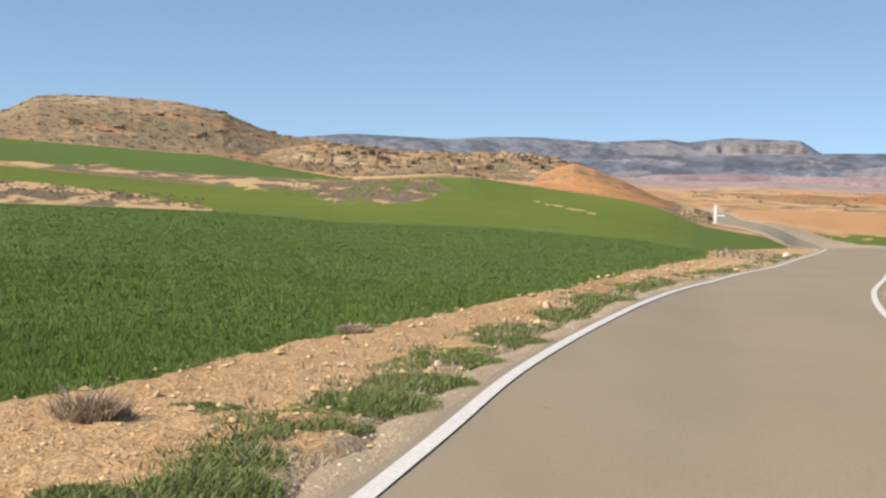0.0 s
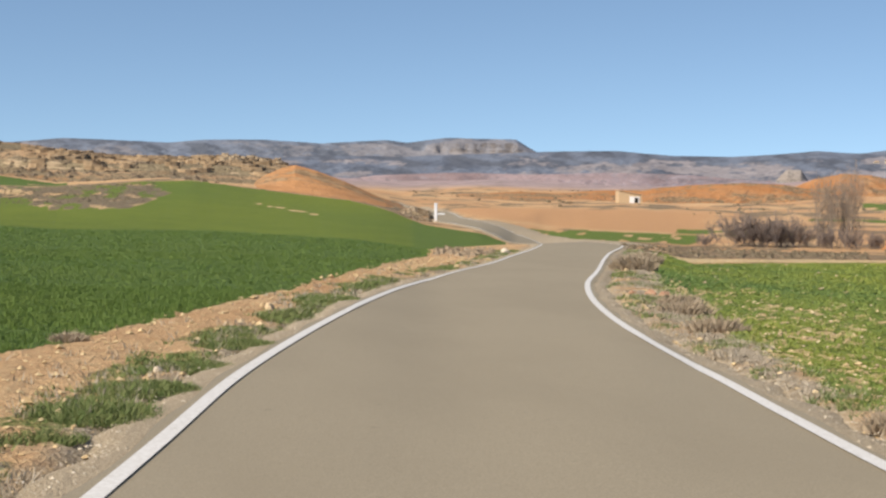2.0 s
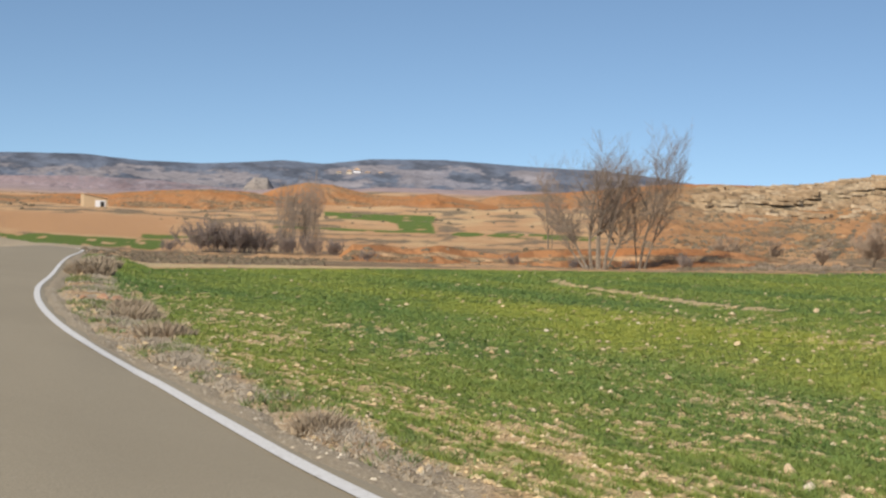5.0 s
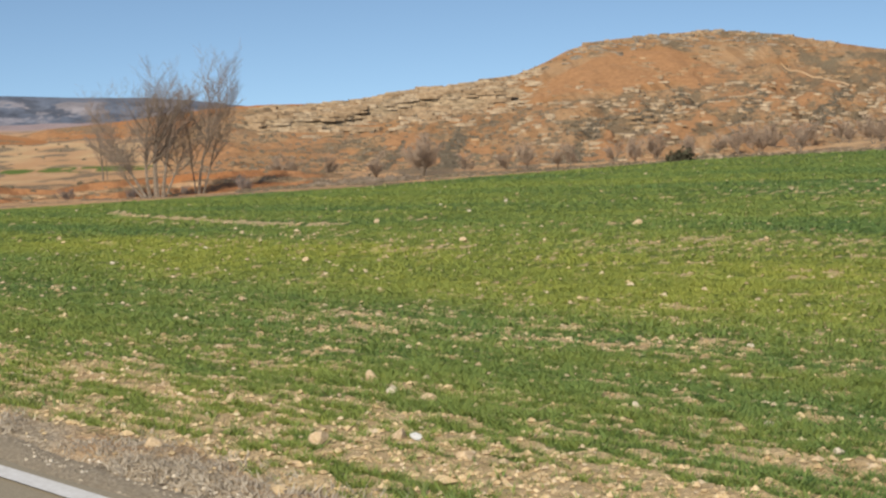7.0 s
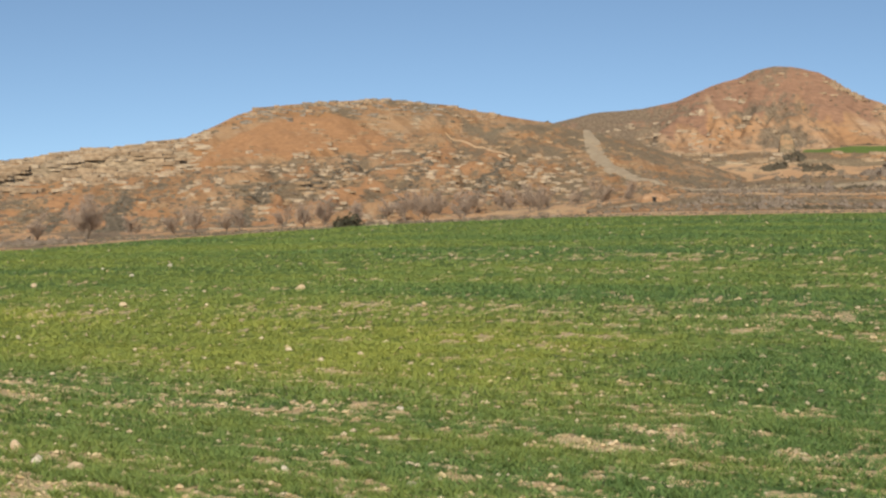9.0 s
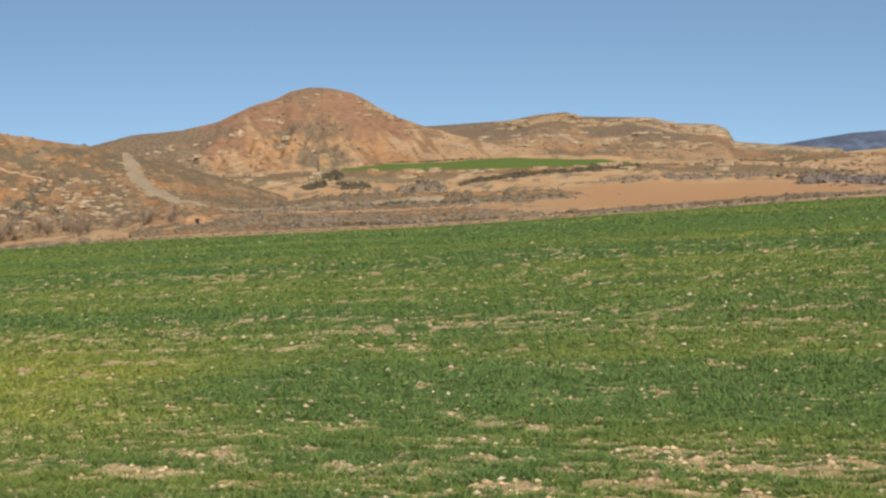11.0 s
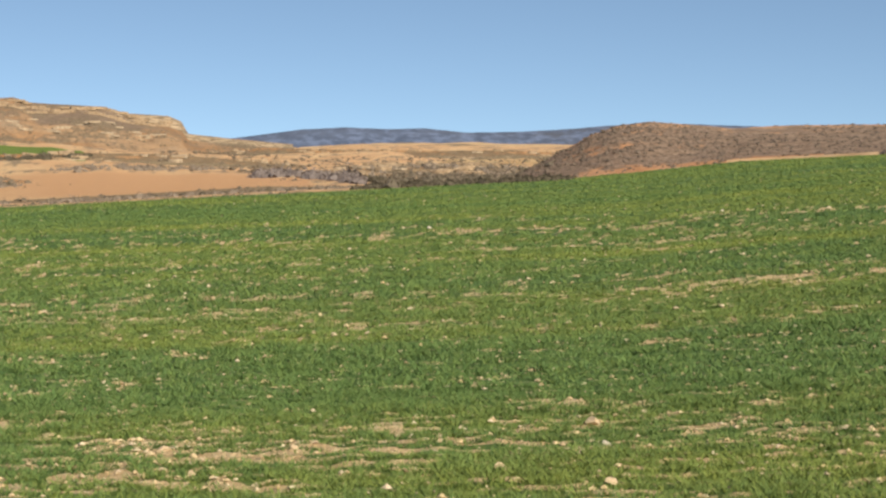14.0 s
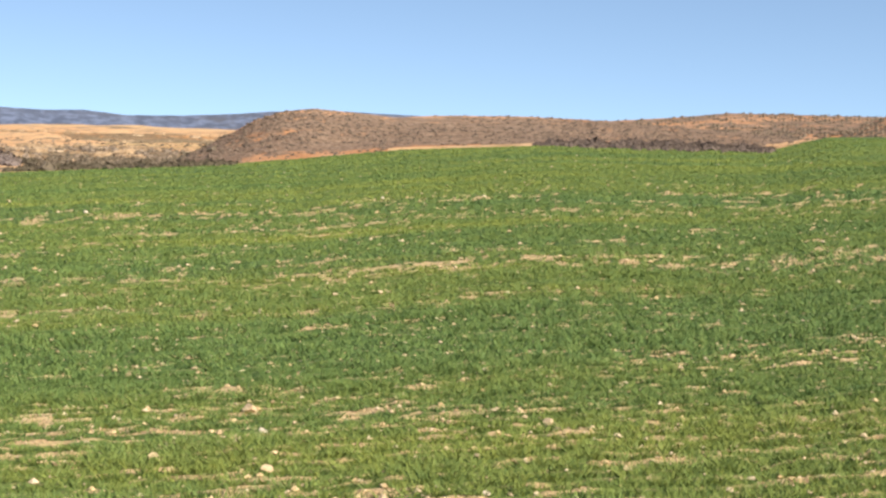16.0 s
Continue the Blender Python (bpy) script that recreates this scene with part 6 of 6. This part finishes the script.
rock_slabs("slope_ledge", "pale rock slabs in broken courses across the slope", "big", (50.5, 66), 520, (0.36, 0.42, 0.47, 0.53, 0.6, 0.68, 0.76), 0.85, .3, rng, M_PALELEDGE)
rock_slabs("crest_ledge", "grey weathered slabs along the hilltop", "big", (52.6, 60.5), 150, (0.012, 0.03, 0.055, 0.08), 0.9, .28, rng, M_GREYLEDGE)
rock_slabs("slope_ledge", "scattered small rock slabs below the ledge", "big", (43, 56), 260, (0.28, 0.36, 0.44, 0.52, 0.62, 0.74), 0.6, .22, rng, M_SLOPEROCK)
rock_slabs("rock_ledge", "broken tan rock blocks on the low ridge", "ridge", (-5, 4.6), 440, (0.03, 0.12, 0.25, 0.38), 1.9, .75, rng, M_LEDGE)
rock_slabs("rock_pillar", "upright pale rocks at the end of the ridge", "ridge", (2.1, 4.5), 46, (0.02, 0.1, 0.2), 0.9, 1.3, rng, M_PALELEDGE)
rock_slabs("rock_band", "tan cliff blocks at the end of the mesa", "mesa", (80, 88.3), 120, (0.07, 0.12), 4.5, 1.2, rng, M_LEDGE)
rock_slabs("rock_band", "rock bands around the butte top", "butte", (71.5, 77.5), 30, (0.06, 0.14, 0.5), 1.6, .6, rng, M_LEDGE)
rock_slabs("rock_band", "thin rock band round the flat hilltop", "flat", (-17, -6), 70, (0.06, 0.3, 0.55), 2.0, .4, rng, M_LEDGE)
for key in [k for k in HILLS if "terrace117" in k or "terrace118" in k or "terrace121" in k or "terrace122" in k]:
    h = HILLS[key]
    rock_slabs("rock_ledge", "pale clay ledges in the bank", key, (h["b"][8], h["b"][-8]), 26, (0.1, 0.35, 0.6), 2.2, .6, rng, M_PALELEDGE)
    rock_slabs("rock_ledge", "small clay and rock blocks in the bank", key, (h["b"][8], h["b"][-8]), 60, (0.05, 0.3, 0.55), .7 if "115" in key else 2.4, .4 if "115" in key else .9, rng, M_LEDGE if "115" not in key else M_CLOD)




def belt(name, label, category, b0, b1, r0, r1, count, lo, hi, material, flat=0.8, leaves=22):
    b, r = rng.uniform(b0, b1, count), rng.uniform(r0, r1, count)
    x, y = polar(b, r)
    s = rng.uniform(lo, hi, count)
    stuff(name, label, category, [bush_arrays(x, y, land(x, y) - .05, s, rng, flat, leaves)], material)


LANDFORMS = [BVHTree.FromObject(ob, bpy.context.evaluated_depsgraph_get()) for ob in [bpy.data.objects["ground"]] + [h["ob"] for h in HILLS.values()]]


def drop(x, y):
    """Height of the highest land at each place."""
    out = []
    for px_, py_ in zip(np.ravel(x), np.ravel(y)):
        hits = [t.ray_cast(Vector((px_, py_, 300)), Vector((0, 0, -1)))[0] for t in LANDFORMS]
        out.append(max(h.z for h in hits if h))
    return np.array(out).reshape(np.shape(x))


def brush(name, label, category, line, width, count, lo, hi, material, flat=0.85, leaves=26):
    """A row of bushes along a line of (bearing, distance)."""
    p = np.array(line, float)
    t = rng.uniform(0, len(p) - 1, count)
    b = np.interp(t, np.arange(len(p)), p[:, 0])
    r = np.interp(t, np.arange(len(p)), p[:, 1]) + rng.normal(0, width / 2, count)
    x, y = polar(b, r)
    s = lo + (hi - lo) * rng.uniform(0, 1, count) ** 1.5
    s *= 0.6 + 0.8 * vnoise(t * 9, t * 0, 97)
    stuff(name, label, category, [bush_arrays(x, y, drop(x, y) - s * .1, s, rng, flat, leaves)], material)


M_THICKET = simple("dark_brown_thicket", (0.098, 0.076, 0.064), (0.158, 0.124, 0.10), 2.5, 0.95, 0.3, 0.02, 0.1, 0.25)
M_GULLY = simple("purple_grey_thicket", (0.135, 0.110, 0.098), (0.225, 0.188, 0.168), 2.5, 0.95, 0.3, 0.02, 0.1, 0.25)
M_HEDGE = simple("dark_olive_hedge", (0.066, 0.057, 0.038), (0.132, 0.110, 0.074), 2.5, 0.95, 0.3, 0.02, 0.1, 0.4)
M_GREYBRUSH = simple("grey_leafless_brush", (0.165, 0.130, 0.096), (0.25, 0.20, 0.15), 2.5, 0.95, 0.3, 0.02, 0.1, 0.25)
brush("dark_hedge", "low dark olive hedge at the far field edge", "hedge", [(95.3, 102), (97.4, 100), (99.4, 99), (102, 99), (103.6, 101)], 2.6, 1700, .24, .56, M_HEDGE)
brush("bare_thicket", "dense brown leafless thicket behind the field", "thicket", [(115.2, 112), (117, 107), (119.5, 106), (122, 107), (124.1, 104)], 9, 2600, .24, .62, M_THICKET, 0.8)
brush("bare_thicket", "taller brown leafless thicket in the hollow", "thicket", [(118.2, 112), (120, 113), (122.2, 112)], 10, 1100, .4, .72, M_THICKET, 0.8)
belt("valley_scrub", "dry scrub beside the farm track", "scrub", 17.4, 26.5, 69, 104, 420, .12, .35, M_SCRUB)
belt("edge_scrub", "dry weeds along the far field edge", "scrub", 40, 66, 84, 120, 900, .12, .4, M_SCRUB)
belt("edge_scrub", "dry brush along the far field edge", "scrub", 66, 93, 88, 97, 300, .12, .3, M_SCRUB)
belt("slope_scrub", "grey scrub strip between terraced fields", "scrub", -18, -9.3, 82, 104, 260, .1, .3, M_SCRUB)
belt("slope_scrub", "grey scrub on the wedge between fields", "scrub", -6.2, -.4, 122, 176, 700, .08, .26, M_SCRUB)
belt("plain_scrub", "dry scrub over the valley floor", "scrub", 9, 45, 300, 900, 260, .4, 1.2, M_SCRUB)
belt("plain_scrub", "brown scrub dotted over the dry terraces", "scrub", 88, 103, 350, 640, 420, .4, 1.2, M_BUSH)
brush("foot_brush", "brown brush at the foot of the clay hill", "bushes", [(42.3, 101), (44.5, 99), (46.9, 98)], 3, 260, .25, .6, M_GREYBRUSH)
brush("foot_brush", "pale dry brush along the field edge", "bushes", [(57.4, 87), (59.5, 88), (62, 90), (65, 94)], 2, 170, .15, .35, M_DRYSCRUB)
brush("terrace_brush", "dark bushes beside an earth wall", "bushes", [(72.6, 375), (73.3, 392), (73.7, 430), (74.2, 385), (75.2, 378)], 14, 150, .8, 2.0, M_HEDGE)
brush("terrace_brush", "large grey-brown bush below a green terrace", "bushes", [(76.2, 352), (77.1, 362), (78.0, 352)], 12, 130, 1.2, 2.6, M_GREYBRUSH)
brush("terrace_brush", "dark bushes in a clay bank", "bushes", [(78.6, 366), (80.6, 392), (83, 408), (85.5, 412)], 8, 260, .8, 1.7, M_HEDGE)
brush("terrace_brush", "brown bushes along a low terrace", "bushes", [(70, 236), (73.9, 239), (78.3, 240), (81, 238), (83, 232)], 9, 300, .35, .95, M_GREYBRUSH)
brush("terrace_brush", "dark bushes along a low terrace", "bushes", [(74.5, 243), (78.3, 244), (81, 242), (82.6, 236)], 2, 150, .4, .9, M_HEDGE)
brush("terrace_brush", "dry bushes beyond the field edge", "bushes", [(69, 144), (73.2, 143), (76.6, 140), (79.7, 142), (82.5, 150)], 11, 330, .22, .62, M_GREYBRUSH)
brush("terrace_brush", "dark bushes beyond the field edge", "bushes", [(71, 138), (74, 136), (77, 133), (80, 134)], 2.5, 110, .25, .5, M_HEDGE)
brush("terrace_brush", "dark low bushes behind the green terrace", "bushes", [(75.4, 542), (77.5, 528), (79.8, 516)], 5, 90, .6, 1.2, M_HEDGE)
brush("terrace_brush", "grey thicket in a dry gully", "bushes", [(91.4, 300), (92.4, 286), (93.4, 272), (94.6, 236), (95.6, 192)], 16, 460, .9, 2.2, M_GULLY)
brush("terrace_brush", "low grey scrub over the clay below the dark hill", "bushes", [(96.2, 190), (98.5, 215), (101, 225), (103.6, 215)], 70, 900, .4, 1.1, M_GULLYSCRUB)
brush("terrace_brush", "brown scrub on the dry terraces beyond", "bushes", [(95, 330), (98.5, 340), (102, 330)], 110, 600, .6, 1.4, M_GREYBRUSH)
brush("terrace_brush", "dark shrubs in a dry gully", "bushes", [(94.6, 250), (95.4, 215), (96.4, 196)], 9, 90, .8, 1.4, M_HEDGE)
brush("terrace_brush", "dark bushes below the ploughed clay", "bushes", [(83.6, 112), (86.6, 117), (89.8, 129), (93, 134), (95.2, 128)], 5, 520, .22, .5, M_GREYBRUSH)
brush("terrace_brush", "dark bushes below the ploughed clay", "bushes", [(85, 113), (88, 121), (91, 130), (94, 131)], 2, 120, .25, .48, M_HEDGE)
brush("bank_brush", "scrub above the ploughed clay", "bushes", [(84, 340), (87, 360), (90, 372), (93, 380)], 14, 200, .7, 1.5, M_GREYBRUSH)
belt("bank_brush", "brown brush at the bend of the road", "scrub", 10.2, 12.5, 60, 75, 130, .12, .34, M_DRYSCRUB)


def ribbon(name, label, line, width, material):
    """A worn track laid over the land along (bearing, distance)."""
    p = smooth_line([polar(b, r) for b, r in line], 1.0)
    k = np.arange(len(p))
    wide = width * np.minimum(1, 0.3 + k / 30) * (0.8 + 0.4 * vnoise(k * 0.15, k * 0, 66))
    cols = [side(p, wide * u) for u in (-.5, -.17, .17, .5)]
    q = np.stack(cols, 1)
    z = drop(q[..., 0], q[..., 1]) + np.array([-.12, .22, .22, -.12])[None]
    me = mesh_from(name, np.dstack([q, z]).reshape(-1, 3), grid_faces(len(p), 4), material, smooth=True)
    return tagged(new(name, me), label, "track", kind="structure")


M_TRACK = simple("grey_olive_track", (0.285, 0.215, 0.135), (0.36, 0.285, 0.185), 0.5, 0.95, 0.4, 0.1)
M_PATH = simple("trodden_clay_path", (0.36, 0.235, 0.125), (0.44, 0.30, 0.175), 0.5, 0.95, 0.4, 0.1)
ribbon("farm_track", "grey-olive farm track climbing between two hills", [(66.0, 322), (66.2, 306), (66.5, 287), (67.15, 271), (68.66, 254), (71.1, 247), (72.5, 243), (75, 246), (78, 250)], 5.5, M_TRACK)
ribbon("field_track", "pale clay track behind the field crest", [(109.5, 119.5), (111.5, 119), (113.5, 117), (115.2, 115), (116.2, 118), (117.4, 128)], 1.1, M_PATH)
ribbon("hill_path", "thin trodden path across the clay hill", [(60.6, 289), (61.6, 283), (62.5, 277), (63.4, 271)], 1.1, M_PATH)

ev = mesh_from("evergreen_bush", *bush_arrays(np.array([0, .7, -.6]), np.array([0, .2, .1]), np.zeros(3), np.array([.9, .7, .55]), rng, 0.85, 220)[:2], M_GREENBUSH)
bush = tagged(new("evergreen_bush", ev), "dark evergreen bush at the field edge", "bush")
place(bush, 56.9, 84)
low = mesh_from("low_bush", *bush_arrays(np.linspace(-2.2, 2.2, 9), rng.uniform(-.2, .2, 9), np.zeros(9), rng.uniform(.25, .4, 9), rng, 0.8, 60)[:2], M_SCRUB)
bush = tagged(new("low_bush", low), "low dry hedge beside an evergreen bush", "bush")
place(bush, 59.2, 86, -59)

# ---------------------------------------------------------------- built things, all far off
def shed():
    base = new("farm_shed")
    w, d, h = 6.0, 7.0, 2.7
    bm = bmesh.new()
    # gabled walls
    pts = [(-w / 2, 0, 0), (w / 2, 0, 0), (w / 2, 0, h - .6), (-w / 2, 0, h + .5)]
    a = [bm.verts.new(p) for p in pts]
    b = [bm.verts.new((p[0], p[1] + d, p[2])) for p in pts]
    bm.faces.new(a[::-1])
    bm.faces.new(b)
    for i in range(4):
        bm.faces.new((a[i], a[(i + 1) % 4], b[(i + 1) % 4], b[i]))
    part("wall", bm, M_PLASTER, base)
    roof = box(w + .5, d + .5, .16, (0, d / 2, 0), .03)
    bmesh.ops.transform(roof, matrix=Matrix.Translation((0, 0, h + .05)) @ Matrix.Rotation(math.atan2(1.1, w), 4, "Y"), verts=roof.verts)
    part("roof", roof, M_ROOF, base, "weathered tile roof")
    door = part("door", box(2.6, .12, 1.7, (1.1, -.06, .85), .02), M_WHITE, base, "white sliding door")
    part("opening_shade", box(1.0, .06, 1.4, (1.6, -.13, .72), .01), M_BLACK, door, "black panel painted as doorway shade")
    return base


place(tagged(shed(), "small sand-coloured farm shed in orange fields", "shed"), 17.75, 385, -10, 0.98, .4)


def marker():
    base = new("road_marker")
    part("post", box(.30, .22, 1.75, (0, 0, .875), .04), M_WHITE, base)
    part("cap", box(.40, .30, .14, (0, 0, 1.8), .03), M_WHITE, base, "flat white cap")
    part("foot", box(.5, .4, .25, (0, 0, .05), .05), M_STONE_WHITE, base, "whitewashed stone foot")
    part("rail", box(.9, .06, .14, (.45, -.02, .8), .02), M_WHITE, base, "short white rail")
    return base


place(tagged(marker(), "white roadside marker post with short rail", "road marker"), 10.28, 149, -10, 1.0)


def hut():
    """A dug-out store: a mound of clay with a low doorway."""
    base = new("adobe_hut")
    bm = bmesh.new()
    bmesh.ops.create_icosphere(bm, subdivisions=3, radius=1)
    for v in bm.verts:
        v.co = Vector((v.co.x * 2.6, v.co.y * 2.0, max(v.co.z, -.3) * 1.5))
        v.co *= 1 + 0.16 * noise.noise(v.co * 0.9)
        v.co.y = max(v.co.y, -1.45)
    part("wall", bm, M_EARTH, base)
    part("doorway", box(.55, .12, 1.0, (.1, -1.46, .5), .03), M_BLACK, base, "black panel painted as doorway shade")
    part("lintel", box(.8, .14, .12, (.1, -1.47, 1.06), .03), M_BARK, base, "weathered wooden lintel")
    return base


M_EARTH = simple("dull_clay_earth", (0.29, 0.165, 0.085), (0.40, 0.25, 0.14), 1.5, 0.95, 0.6, 0.1)
hut_at = polar(68.55, 150)
dugout = tagged(hut(), "low clay dug-out hut with black panel painted as doorway shade", "hut")
dugout.matrix_basis = pose(float(hut_at[0]), float(hut_at[1]), float(drop(*hut_at)) - .3, 0, 0, -68.5) @ Matrix.Diagonal((.68, .7, .72, 1))


def stone_tower():
    base = new("stone_hut")
    bm = box(1.6, 1.6, 2.0, (0, 0, 1.0), .1)
    part("wall", bm, M_STONE, base)
    part("cap", box(1.8, 1.8, .2, (0, 0, 2.05), .04), M_BARK, base, "dark flat cap")
    return base


place(tagged(stone_tower(), "small dark stone hut on the ridge", "hut"), -3.8, 331, 0, 0.9, 3.6)


def village_house(w, d, h, tint):
    base = new("village_house")
    part("wall", box(w, d, h, (0, 0, h / 2), .2), tint, base)
    bm = bmesh.new()
    bmesh.ops.create_cone(bm, cap_ends=True, segments=4, radius1=w * .78, radius2=w * .1, depth=h * .35, matrix=Matrix.Translation((0, 0, h * 1.17)) @ Matrix.Rotation(radians(45), 4, "Z"))
    part("roof", bm, M_ROOF, base, "tiled roof")
    return base


for b, r, e, w, h in ((27.2, 3260, .22, 12, 8), (27.5, 3280, .25, 16, 14), (27.9, 3250, .2, 12, 7), (28.4, 3270, .2, 14, 7), (26.8, 3255, .18, 12, 6)):
    x, y = polar(b, r)
    ob = village_house(w, w * .8, h, M_WHITE if h > 9 else M_STONE_WHITE)
    ob.matrix_basis = pose(float(x), float(y), EYE_H + r * math.tan(radians(e)) - h * .8, 0, 0, -b)
    tagged(ob, "distant whitewashed village house on a hillside", "house", "houses of a far village")
